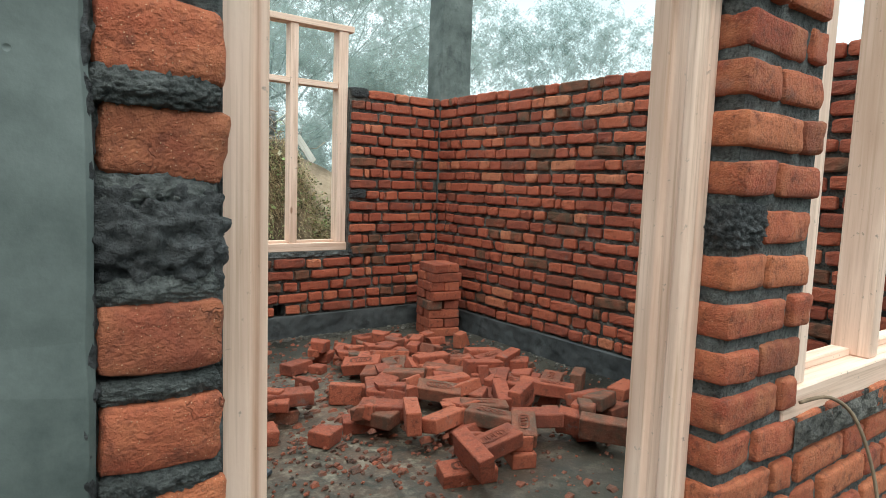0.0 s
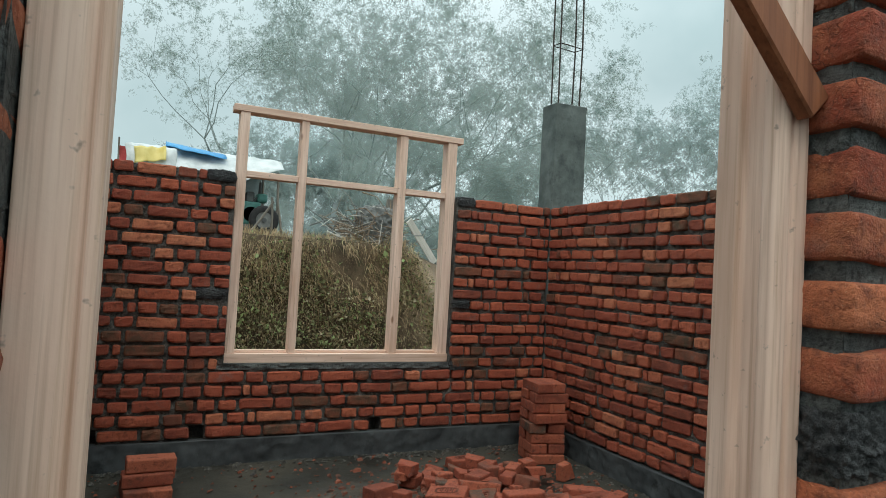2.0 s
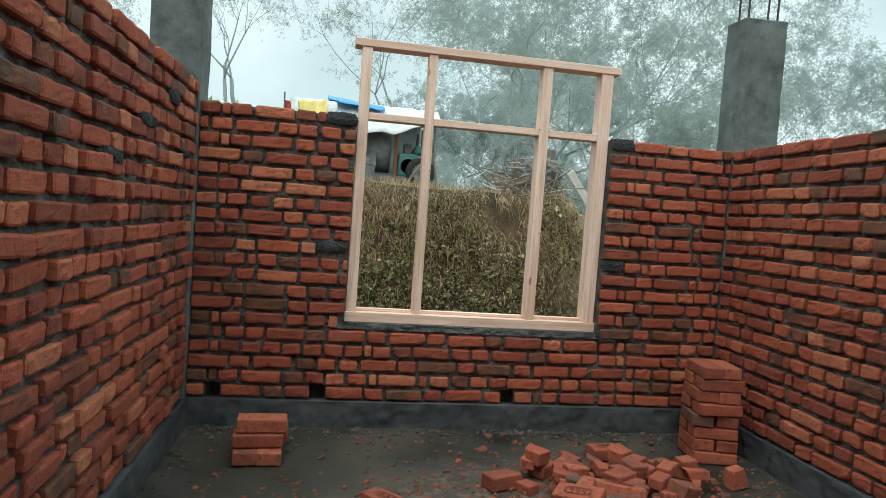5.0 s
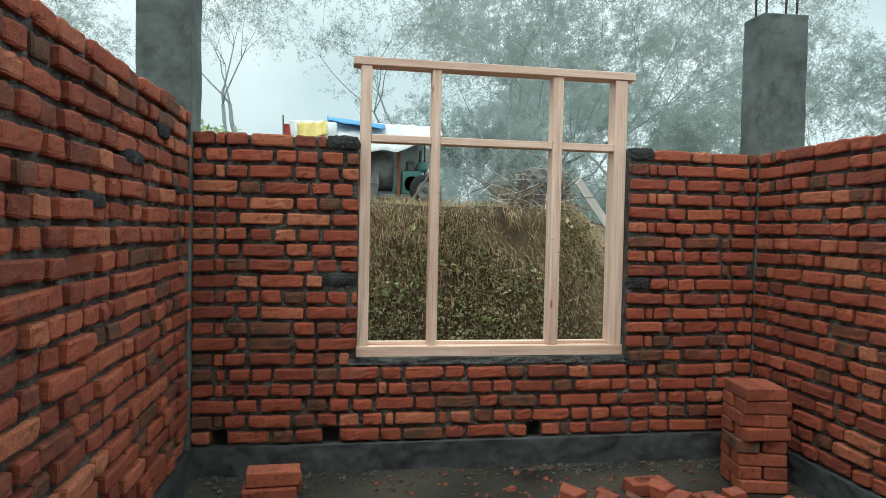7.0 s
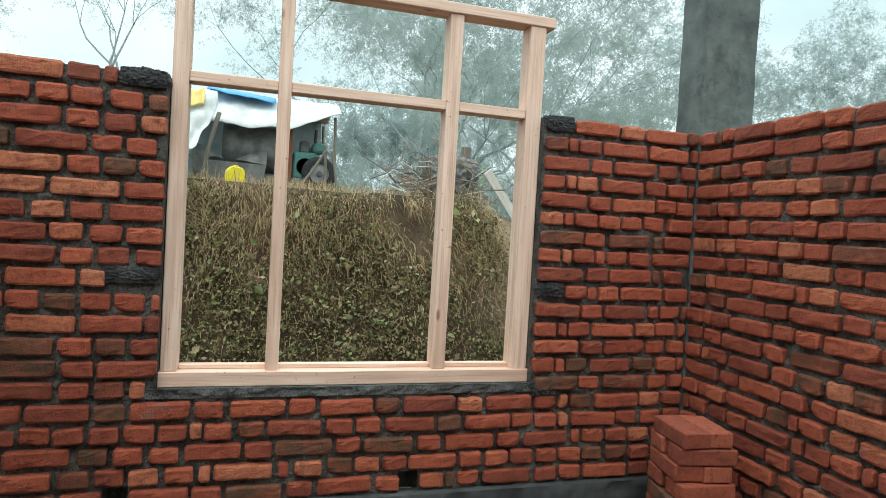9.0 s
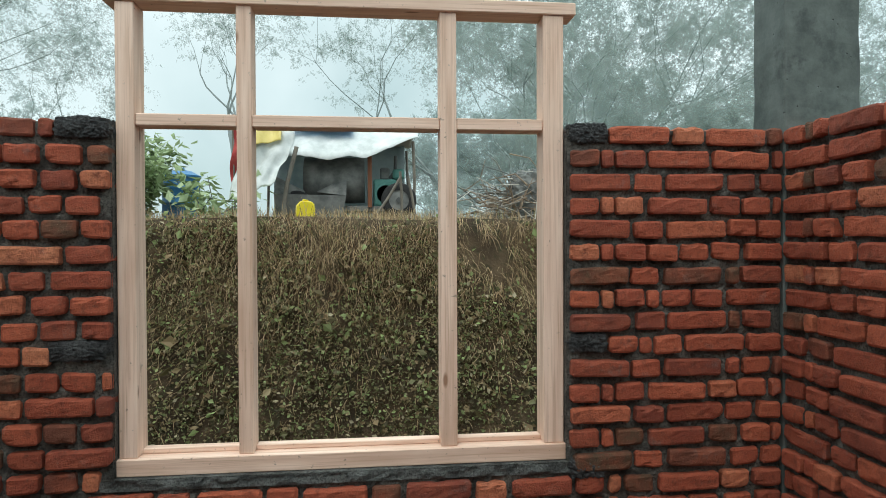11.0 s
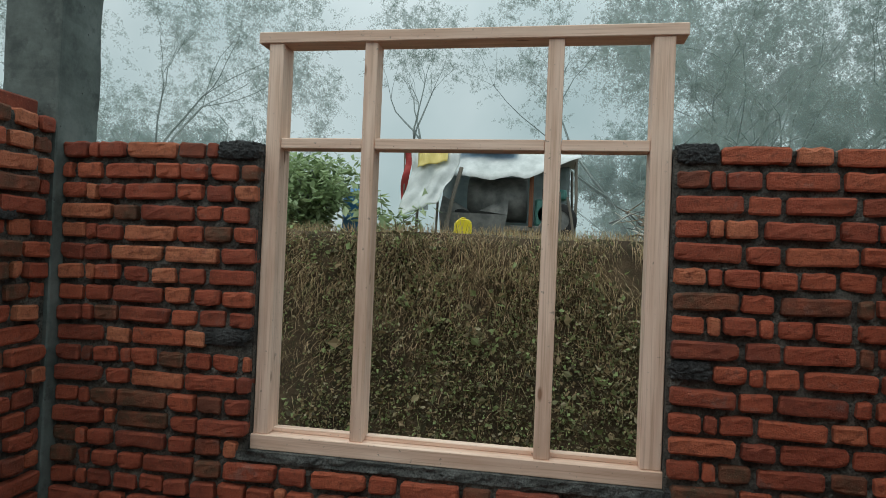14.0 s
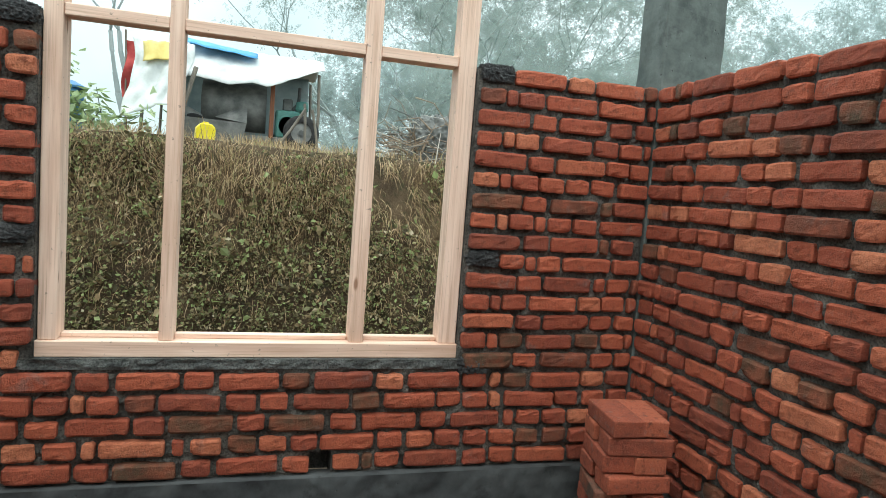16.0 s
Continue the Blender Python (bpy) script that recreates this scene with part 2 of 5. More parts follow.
ENGINE = plain("green_engine_paint", (0.06, 0.2, 0.17), (0.13, 0.32, 0.28), 9, 0.5, 0.2)
TYRE = plain("tyre_rubber", (0.012, 0.012, 0.012), (0.03, 0.03, 0.03), 20, 0.85)
SLATE = plain("dark_slate", (0.025, 0.03, 0.036), (0.055, 0.064, 0.074), 12, 0.5)
ROPE = plain("brown_twine", (0.16, 0.11, 0.07), (0.28, 0.2, 0.13), 40, 0.9)
STRING = plain("white_string", (0.5, 0.5, 0.48), (0.65, 0.65, 0.62), 40, 0.8)
TWIG = plain("brown_twigs", (0.16, 0.11, 0.075), (0.34, 0.25, 0.17), 9, 0.9)
BARK = plain("grey_bark", (0.12, 0.125, 0.12), (0.25, 0.25, 0.235), 7, 0.9)


def soil_material():
    m = Mat("earth_and_dead_grass", 0.95)
    a = m.noise(2.2, 7, 0.65)
    c = m.ramp(a, [(0.3, (0.035, 0.022, 0.012)), (0.5, (0.09, 0.058, 0.032)), (0.7, (0.19, 0.13, 0.075))])
    c = m.mix(m.ramp(m.noise(9, 6, 0.7), [(0.52, 0.0), (0.66, 0.7)]), c, (0.035, 0.05, 0.016))
    # bare pale subsoil where the bank runs out
    at = m.n.new("ShaderNodeVectorMath")
    at.operation = 'DISTANCE'
    at.inputs[1].default_value = (4.75, 4.5, 0.9)
    m.l.new(m.co, at.inputs[0])
    edge = m.add(at.outputs["Value"], m.add(m.noise(3, 5, 0.6), 0.9, 'MULTIPLY'))
    bare = m.n.new("ShaderNodeMapRange")
    bare.inputs["From Min"].default_value = 1.75
    bare.inputs["From Max"].default_value = 1.2
    m.l.new(edge, bare.inputs[0])
    c = m.mix(bare.outputs[0], c, m.ramp(a, [(0.3, (0.24, 0.17, 0.11)), (0.7, (0.46, 0.34, 0.23))]))
    m.color(c)
    m.bump(m.noise(14, 8, 0.75), 1.0, 0.05)
    return m.m


SOIL = soil_material()


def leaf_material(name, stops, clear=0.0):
    """Thin leaves: light passes through. clear is a see-through share that stands for mist."""
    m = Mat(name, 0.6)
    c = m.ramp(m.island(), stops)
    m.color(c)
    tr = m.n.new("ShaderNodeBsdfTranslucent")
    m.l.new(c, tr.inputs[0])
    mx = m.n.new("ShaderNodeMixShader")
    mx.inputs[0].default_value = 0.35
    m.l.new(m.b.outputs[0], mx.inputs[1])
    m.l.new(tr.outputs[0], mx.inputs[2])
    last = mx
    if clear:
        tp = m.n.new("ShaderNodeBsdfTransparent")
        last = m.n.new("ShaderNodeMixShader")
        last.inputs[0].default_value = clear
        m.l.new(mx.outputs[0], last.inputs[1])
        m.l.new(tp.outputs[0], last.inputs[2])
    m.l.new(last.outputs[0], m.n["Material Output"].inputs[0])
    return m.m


# far trees: mist is painted in as pale colour and a see-through share, bark too
LEAF_FAR = leaf_material("mist_paled_tree_leaves", [(0.0, (0.34, 0.415, 0.39)), (0.6, (0.41, 0.49, 0.455)), (1.0, (0.47, 0.55, 0.5))], 0.66)
LEAF_MIST = leaf_material("mist_paled_far_leaves", [(0.0, (0.37, 0.455, 0.44)), (1.0, (0.43, 0.515, 0.49))], 0.66)
BARK_FAR = leaf_material("mist_paled_tree_bark", [(0.0, (0.33, 0.38, 0.37)), (1.0, (0.41, 0.46, 0.45))], 0.35)
BARK_MIST = leaf_material("mist_paled_far_bark", [(0.0, (0.4, 0.46, 0.45)), (1.0, (0.46, 0.52, 0.51))], 0.5)
LEAF_BUSH = leaf_material("bush_leaves", [(0.0, (0.19, 0.26, 0.12)), (0.6, (0.36, 0.46, 0.23)), (1.0, (0.53, 0.63, 0.38))])
STRAW = leaf_material("dry_grass", [(0.0, (0.12, 0.08, 0.04)), (0.3, (0.38, 0.25, 0.13)), (0.75, (0.72, 0.53, 0.33)), (1.0, (0.36, 0.36, 0.15))])
WEED = leaf_material("weed_leaves", [(0.0, (0.07, 0.06, 0.03)), (0.25, (0.15, 0.12, 0.055)), (0.42, (0.21, 0.22, 0.1)), (0.62, (0.37, 0.47, 0.19)), (0.72, (0.36, 0.25, 0.14)), (0.92, (0.3, 0.24, 0.12)), (1.0, (0.6, 0.52, 0.36))])


# ---- mesh helpers ----
def finish(name, bm, mat, smooth=False):
    me = bpy.data.meshes.new(name)
    bm.normal_update()
    bm.to_mesh(me)
    bm.free()
    me.materials.append(mat)
    if smooth:
        for p in me.polygons:
            p.use_smooth = True
    return me


def part(name, bm, mat, parent=None, label="", smooth=False):
    ob = new(name, finish(name, bm, mat, smooth))
    ob.parent = parent
    return tagged(ob, label)


def holder(name, m, label, category, group="", kind=""):
    ob = new(name)
    ob.empty_display_size = 0.1
    ob.matrix_world = m
    return tagged(ob, label, category, group, kind)


def add_box(bm, a, b, bevel=0.0, m=None, segs=1):
    a, b = Vector(a), Vector(b)
    r = bmesh.ops.create_cube(bm, size=1)
    vs = r["verts"]
    for v in vs:
        v.co = Vector([(a[i] + b[i]) / 2 + v.co[i] * (b[i] - a[i]) for i in range(3)])
    if bevel:
        es = {e for v in vs for e in v.link_edges}
        r = bmesh.ops.bevel(bm, geom=list(es), offset=bevel, segments=segs, affect='EDGES', profile=0.5)
        vs = list({v for f in r["faces"] for v in f.verts} | {v for v in vs if v.is_valid})
    if m is not None:
        for v in vs:
            v.co = m @ v.co
    return vs


def box(a, b, bevel=0.0, m=None, segs=1):
    bm = bmesh.new()
    add_box(bm, a, b, bevel, m, segs)
    return bm


def add_tube(bm, pts, r, n=8, r_end=None):
    pts = [Vector(p) for p in pts]
    rings = []
    for i, p in enumerate(pts):
        d = (pts[min(i + 1, len(pts) - 1)] - pts[max(i - 1, 0)]).normalized()
        s = d.cross(Vector((0.31, 0.17, 0.93))).normalized()
        u = d.cross(s).normalized()
        rr = r if r_end is None else r + (r_end - r) * i / (len(pts) - 1)
        rings.append([bm.verts.new(p + (s * math.cos(k) + u * math.sin(k)) * rr) for k in (2 * math.pi * j / n for j in range(n))])
    for a, b in zip(rings, rings[1:]):
        for j in range(n):
            bm.faces.new((a[j], a[(j + 1) % n], b[(j + 1) % n], b[j]))
    bm.faces.new(rings[0][::-1])
    bm.faces.new(rings[-1])


def tube(pts, r, n=8, r_end=None):
    bm = bmesh.new()
    add_tube(bm, pts, r, n, r_end)
    return bm


def grid_mesh(name, nu, nv, fn, mat, parent=None, label="", smooth=True):
    """A sheet of nu x nv cells through fn(u, v), u and v from 0 to 1."""
    vs = [fn(i / nu, j / nv) for j in range(nv + 1) for i in range(nu + 1)]
    w = nu + 1
    fs = [(j * w + i, j * w + i + 1, (j + 1) * w + i + 1, (j + 1) * w + i) for j in range(nv) for i in range(nu)]
    me = bpy.data.meshes.new(name)
    me.from_pydata([tuple(v) for v in vs], [], fs)
    me.materials.append(mat)
    if smooth:
        me.polygons.foreach_set("use_smooth", [True] * len(me.polygons))
    ob = new(name, me)
    ob.parent = parent
    return tagged(ob, label)


def cloud_mesh(name, verts, faces, mat, parent=None, label=""):
    me = bpy.data.meshes.new(name)
    me.from_pydata(verts, [], faces)
    me.materials.append(mat)
    ob = new(name, me)
    ob.parent = parent
    return tagged(ob, label)


def rough_noise(p, scale, seed=0.0):
    return noise.noise(Vector(p) * scale + Vector((seed, seed * 1.7, seed * 0.3)))


# ---- bricks ----
rng = random.Random(11)


def wall_brick_mesh(length, height, depth, seed):
    """A worn brick seen from one long side: x along, y into the wall, z up. Its edges are rounded, dented and chipped."""
    r = random.Random(seed)
    hx, hz, c = length / 2, height / 2, 0.008
    nx = max(1, round((length - 2 * c) / 0.032))
    us = [-hx] + [-hx + c + (length - 2 * c) * i / nx for i in range(nx + 1)] + [hx]
    ws = [-hz, -hz + c, -hz / 4, hz / 3, hz - c, hz]
    nu, nw = len(us), len(ws)
    chips = [(r.choice((-hx, hx)) if r.random() < 0.45 else r.uniform(-hx, hx), r.choice((-hz, hz)), r.uniform(0.01, 0.024), r.uniform(0.005, 0.013)) for _ in range(r.randrange(1, 4) if length > 0.08 else 1)]
    wedge = r.uniform(-0.002, 0.002)
    vs = []
    for j, w in enumerate(ws):
        for i, u in enumerate(us):
            ex, ez = i in (0, nu - 1), j in (0, nw - 1)
            y = 0.0045 * (ex or ez) + 0.004 * (ex and ez) + 0.0022 * rough_noise((u, 0, w), 24, seed * 1.3) + 0.0016 * r.uniform(-1, 1)
            x, z = u - math.copysign(0.004, u) * (ex and ez), w - math.copysign(0.003, w) * (ex and ez)
            z += wedge * u / hx + (0.0022 * rough_noise((u, 0, w), 15, seed + 4.0) if ez or j in (1, nw - 2) else 0)
            x += 0.0035 * rough_noise((u, 3, w), 18, seed + 9.0)
            for cx, cz, rad, deep in chips:
                q = 1 - math.hypot(u - cx, w - cz) / rad
                if q > 0:
                    y += deep * q
                    z -= math.copysign(0.005 * q, w)
            vs.append((x, y, z))
    fs = [(j * nu + i, j * nu + i + 1, (j + 1) * nu + i + 1, (j + 1) * nu + i) for j in range(nw - 1) for i in range(nu - 1)]
    rim = [i for i in range(nu)] + [j * nu + nu - 1 for j in range(1, nw)] + [(nw - 1) * nu + i for i in range(nu - 2, -1, -1)] + [j * nu for j in range(nw - 2, 0, -1)]
    k = len(vs)
    vs += [(vs[i][0], depth, vs[i][2]) for i in rim]
    n = len(rim)
    fs += [(rim[(i + 1) % n], rim[i], k + i, k + (i + 1) % n) for i in range(n)]
    me = bpy.data.meshes.new("brick")
    me.from_pydata(vs, [], fs)
    me.materials.append(BRICK)
    return me


BRICK_LONG, BRICK_HALF, BRICK_CLOSER, COURSE, BRICK_HIGH = 0.222, 0.105, 0.042, 0.085, 0.0625
MESHES = {k: [wall_brick_mesh(k, BRICK_HIGH, 0.1, 100 + i + int(k * 1000)) for i in range(12)] for k in (BRICK_LONG, BRICK_HALF, BRICK_CLOSER)}


def lay_course(length, odd, r):
    """The bricks of one course as (middle, length kind, stretch)."""
    out, x = [], 0.0
    if odd:
        seq = [BRICK_LONG, BRICK_HALF]
        i = 0
    else:
        seq = [BRICK_HALF, BRICK_LONG, BRICK_HALF]
        i = 0
        for k in (BRICK_HALF, BRICK_CLOSER):
            out.append((x + k / 2 + 0.004, k, 1.0))
            x += k + 0.012
    while x < length - 0.03:
        k = seq[i % len(seq)]
        t = r.random()
        if k == BRICK_LONG and t < 0.24:
            k = BRICK_HALF
        elif t < 0.05:
            k = BRICK_LONG
        elif t > 0.93:
            k = BRICK_CLOSER
        i += 1
        left = length - x
        if left < k + 0.03:
            k = min((BRICK_LONG, BRICK_HALF, BRICK_CLOSER), key=lambda q: abs(q - left))
            out.append((x + left / 2, k, max(0.5, (left - 0.008) / k)))
            break
        s = r.uniform(0.95, 1.03)
        out.append((x + k * s / 2 + 0.004, k, s))
        x += k * s + r.uniform(0.013, 0.028)
    return out


def brick_face(wall, origin, along, into, length, z0, courses, seed, holes=(), single=None, sag=0.004, wild=1.0):
    """Lays courses of bricks on the face of a wall. holes: (s0, s1, za, zb) free of bricks. single: (s0, s1), the stretch whose bricks are parts; the others are joined."""
    r = random.Random(seed)
    o, a, b = Vector(origin), Vector(along), Vector(into)
    basis = Matrix((a, b, Vector((0, 0, 1)))).transposed().to_4x4()
    vs, fs, count = [], [], 0
    for c in range(courses):
        z = z0 + (c + 0.5) * COURSE
        spans = [(0.0, length)]
        for s0, s1, za, zb in holes:
            if za < z < zb:
                spans = [q for lo, hi in spans for q in ((lo, min(hi, s0)), (max(lo, s1), hi)) if q[1] - q[0] > 0.03]
        for lo, hi in spans:
            for mid, kind, s in lay_course(hi - lo, (c + int(lo * 3)) % 2 == 0, r):
                x = lo + mid
                lift = sag * rough_noise((x * 1.3, c * 0.2, seed), 1.0)
                p = o + a * x + Vector((0, 0, z + lift + r.uniform(-0.003, 0.003))) - b * (0.006 + wild * r.uniform(-0.006, 0.008))
                m = Matrix.Translation(p) @ basis @ Euler((wild * r.gauss(0, 0.012), wild * r.gauss(0, 0.014), wild * r.gauss(0, 0.015))).to_matrix().to_4x4() @ Matrix.Diagonal((s, 1, r.uniform(0.95, 1.04), 1))
                me = r.choice(MESHES[kind])
                if single and single[0] <= x <= single[1] and count < 300:
                    ob = new("brick", me)
                    ob.parent = wall
                    ob.matrix_basis = m
                    count += 1
                else:
                    k = len(vs)
                    vs += [tuple(m @ v.co) for v in me.vertices]
                    fs += [tuple(k + i for i in f.vertices) for f in me.polygons]
    if vs:
        ob = cloud_mesh("brickwork", vs, fs, BRICK_JOINED, wall)
        tagged(ob, kind="stuff")


def mortar_slab(bm, a, b, face, amount=0.0115, step=0.018):
    """A box of mortar from a to b whose face (axis, side) is uneven."""
    a, b = Vector(a), Vector(b)
    axis, side = face
    u, v = [i for i in range(3) if i != axis]
    nu, nv = max(1, int((b[u] - a[u]) / step)), max(1, int((b[v] - a[v]) / step))
    nu, nv = min(nu, 210), min(nv, 110 if nu > 60 else 260)
    at = b[axis] if side > 0 else a[axis]
    g = []
    for j in range(nv + 1):
        row = []
        for i in range(nu + 1):
            p = Vector((0, 0, 0))
            p[u], p[v], p[axis] = a[u] + (b[u] - a[u]) * i / nu, a[v] + (b[v] - a[v]) * j / nv, at
            if 0 < i < nu and 0 < j < nv:
                p[axis] += amount * (rough_noise(p, 23) + 0.7 * rough_noise(p, 61) + 1.1 * rough_noise(p, 7))
            row.append(bm.verts.new(p))
        g.append(row)
    for j in range(nv):
        for i in range(nu):
            bm.faces.new((g[j][i], g[j][i + 1], g[j + 1][i + 1], g[j + 1][i]))
    c = a.copy(), b.copy()
    if side > 0:
        c[1][axis] -= 0.012
    else:
        c[0][axis] += 0.012
    add_box(bm, c[0], c[1])


def lump(name, parent, centre, size, seed, mat=None, label=""):
    """An uneven lump of mortar."""
    bm = bmesh.new()
    bmesh.ops.create_cube(bm, size=2)
    bmesh.ops.subdivide_edges(bm, edges=list(bm.edges), cuts=34, use_grid_fill=True)
    small = min(size)
    for v in bm.verts:
        d = v.co.normalized()
        box_p = Vector([v.co[i] * size[i] / 2 for i in range(3)])
        ball = Vector([d[i] * size[i] / 2 * 1.25 for i in range(3)])
        p = box_p.lerp(ball, 0.4)
        k = 0.06 * rough_noise(p, 2.0 / small, seed) + 0.08 * rough_noise(p, 5.5 / small, seed) + 0.11 * rough_noise(p, 9 / small, seed) + 0.035 * rough_noise(p, 19 / small, seed)
        v.co = Vector(centre) + p + d * k * small
    return part(name, bm, mat or MORTAR_PATCH, parent, label, True)


# ---- the room's shell ----
W, D = 3.285, 3.61
TOP = 0.155 + 20 * COURSE
OUT = -3.76
PIER = 1.162

floor = grid_mesh("floor", 150, 190, lambda u, v: (-0.28 + 3.85 * u, -6.2 + 6.18 * v + 0.005,
                  0.014 * rough_noise((u * 3.85, v * 6.2, 0), 1.1) + 0.006 * rough_noise((u * 3.85, v * 6.2, 0), 7) + 0.003 * rough_noise((u * 3.85, v * 6.2, 2), 24)), FLOOR)
tagged(floor, "damp cement floor with dirt and sand", "floor", kind="structure")

# far wall with the window
N_HOLES = [(0.876, 2.46, 0.68, 3), (0.835, 2.475, 0.59, 0.68), (0.1, 0.19, 0.15, 0.24), (0.70, 0.79, 0.15, 0.24), (1.865, 1.955, 0.15, 0.24),
           (0.685, 0.88, 1.03, 1.07), (0.70, 0.88, 1.79, 1.83), (2.455, 2.605, 1.03, 1.07), (2.455, 2.605, 1.79, 1.83)]
bm = bmesh.new()
R = 0.018
for x0, x1 in ((0.0, 0.1), (0.19, 0.70), (0.79, 1.865), (1.955, W)):
    mortar_slab(bm, (x0, R, 0.12), (x1, 0.23, 0.24), (1, -1))
add_box(bm, (0.09, 0.13, 0.12), (0.2, 0.24, 0.25))
add_box(bm, (0.69, 0.13, 0.12), (0.8, 0.24, 0.25))
add_box(bm, (1.855, 0.13, 0.12), (1.965, 0.24, 0.25))
mortar_slab(bm, (0.0, R, 0.24), (W, 0.23, 0.602), (1, -1))
mortar_slab(bm, (0.0, R, 0.602), (0.878, 0.23, TOP - 0.02), (1, -1))
mortar_slab(bm, (2.459, R, 0.602), (W, 0.23, TOP - 0.02), (1, -1))
wall_north = tagged(part("wall_north", bm, MORTAR, smooth=False), "red brick wall with recessed grey mortar", "wall", kind="structure")
brick_face(wall_north, (0.004, 0, 0), (1, 0, 0), (0, 1, 0), W - 0.008, 0.155, 20, 3, N_HOLES, (0, W), wild=1.15)

# right wall
bm = bmesh.new()
mortar_slab(bm, (W + R, -3.6, 0.12), (W + 0.23, 0.0, TOP - 0.02), (0, -1))
wall_east = tagged(part("wall_east", bm, MORTAR), "red brick wall with recessed grey mortar", "wall", kind="structure")
brick_face(wall_east, (W, -0.004, 0), (0, -1, 0), (1, 0, 0), D - 0.01, 0.155, 20, 5, (), (0, 2.1), wild=1.2)

# left wall, one course higher
bm = bmesh.new()
mortar_slab(bm, (-0.23, -3.61, 0.12), (-R, -0.05, TOP + COURSE - 0.02), (0, 1))
wall_west = tagged(part("wall_west", bm, MORTAR), "red brick wall with recessed grey mortar", "wall", kind="structure")
brick_face(wall_west, (0, -3.61, 0), (0, 1, 0), (-1, 0, 0), D - 0.055, 0.155, 21, 8, (), (1.63, 3.58), wild=1.7)
bm = bmesh.new()
add_box(bm, (-0.2, -0.31, TOP + COURSE - 0.012), (-0.06, -0.075, TOP + COURSE + 0.058), 0.008)
part("brick", bm, BRICK, wall_west)

# front wall: a half-brick strip by the column, the pier, the wall under the second window
WIN2 = 1.445
bm = bmesh.new()
mortar_slab(bm, (0.2215, OUT + 0.014, 0.0), (0.325, -3.612, TOP - 0.02), (1, -1), 0.011, 0.006)
mortar_slab(bm, (WIN2, OUT + 0.014, 0.0), (3.01, -3.612, 0.70), (1, -1), 0.0055, 0.01)
mortar_slab(bm, (3.01, OUT + R, 0.0), (3.56, -3.612, TOP - 0.02), (1, -1), 0.01, 0.03)
wall_south = tagged(part("wall_south", bm, MORTAR_FRONT), "red brick outer wall and pier with thick grey mortar joints", "wall", kind="structure")

bm = bmesh.new()
mortar_slab(bm, (PIER + 0.011, OUT + 0.013, 0.0), (WIN2, -3.612, TOP - 0.02), (1, -1), 0.0045, 0.006)
mortar_slab(bm, (PIER + 0.0105, OUT + 0.0135, 0.0), (PIER + 0.08, -3.613, TOP - 0.022), (0, -1), 0.0045, 0.006)
part("pier_mortar", bm, MORTAR_FRONT, wall_south)


def near_brick_mesh(size, seed):
    """A finely worn brick for the strip beside the door."""
    bm = bmesh.new()
    add_box(bm, (-size[0] / 2, 0, -size[2] / 2), (size[0] / 2, size[1], size[2] / 2), 0.009, segs=2)
    bmesh.ops.subdivide_edges(bm, edges=list(bm.edges), cuts=3, use_grid_fill=True)
    for v in bm.verts:
        k = 0.0045 * rough_noise(v.co, 13, seed) + 0.0028 * rough_noise(v.co, 45, seed) + 0.001 * rough_noise(v.co, 120, seed)
        v.co += Vector((0.7 * k, -k, 0.7 * k * (1 if v.co.z > 0 else -1)))
    return finish("brick", bm, BRICK_NEAR, True)


r = random.Random(21)
for c in range(24):
    z = 0.0 + (c + 0.5) * 0.0815
    if z > TOP - 0.03:
        break
    if c in (4, 13, 20):
        lump("mortar_lump", wall_south, (0.272, OUT + 0.045, z), (0.106, 0.085, 0.092), c)
    else:
        ob = new("brick", near_brick_mesh((0.098 + r.uniform(-0.004, 0.004), 0.15, 0.06 + r.uniform(-0.003, 0.004)), c * 3.1))
        ob.parent = wall_south
        ob.matrix_basis = pose(0.275 + r.uniform(-0.004, 0.004), OUT + r.uniform(-0.004, 0.006), z + r.uniform(-0.004, 0.004), 0, r.gauss(0, 2.2), r.gauss(0, 2))
# mortar squeezed out of the joints of the strip
for c in range(23):
    z = (c + 1) * 0.0815
    if z < TOP - 0.05:
        lump("squeezed_mortar", wall_south, (0.271, OUT + 0.046 + r.uniform(-0.004, 0.006), z), (0.1, 0.085, r.uniform(0.02, 0.034)), 200 + c, MORTAR_FRONT)
PIER_MESH = {}
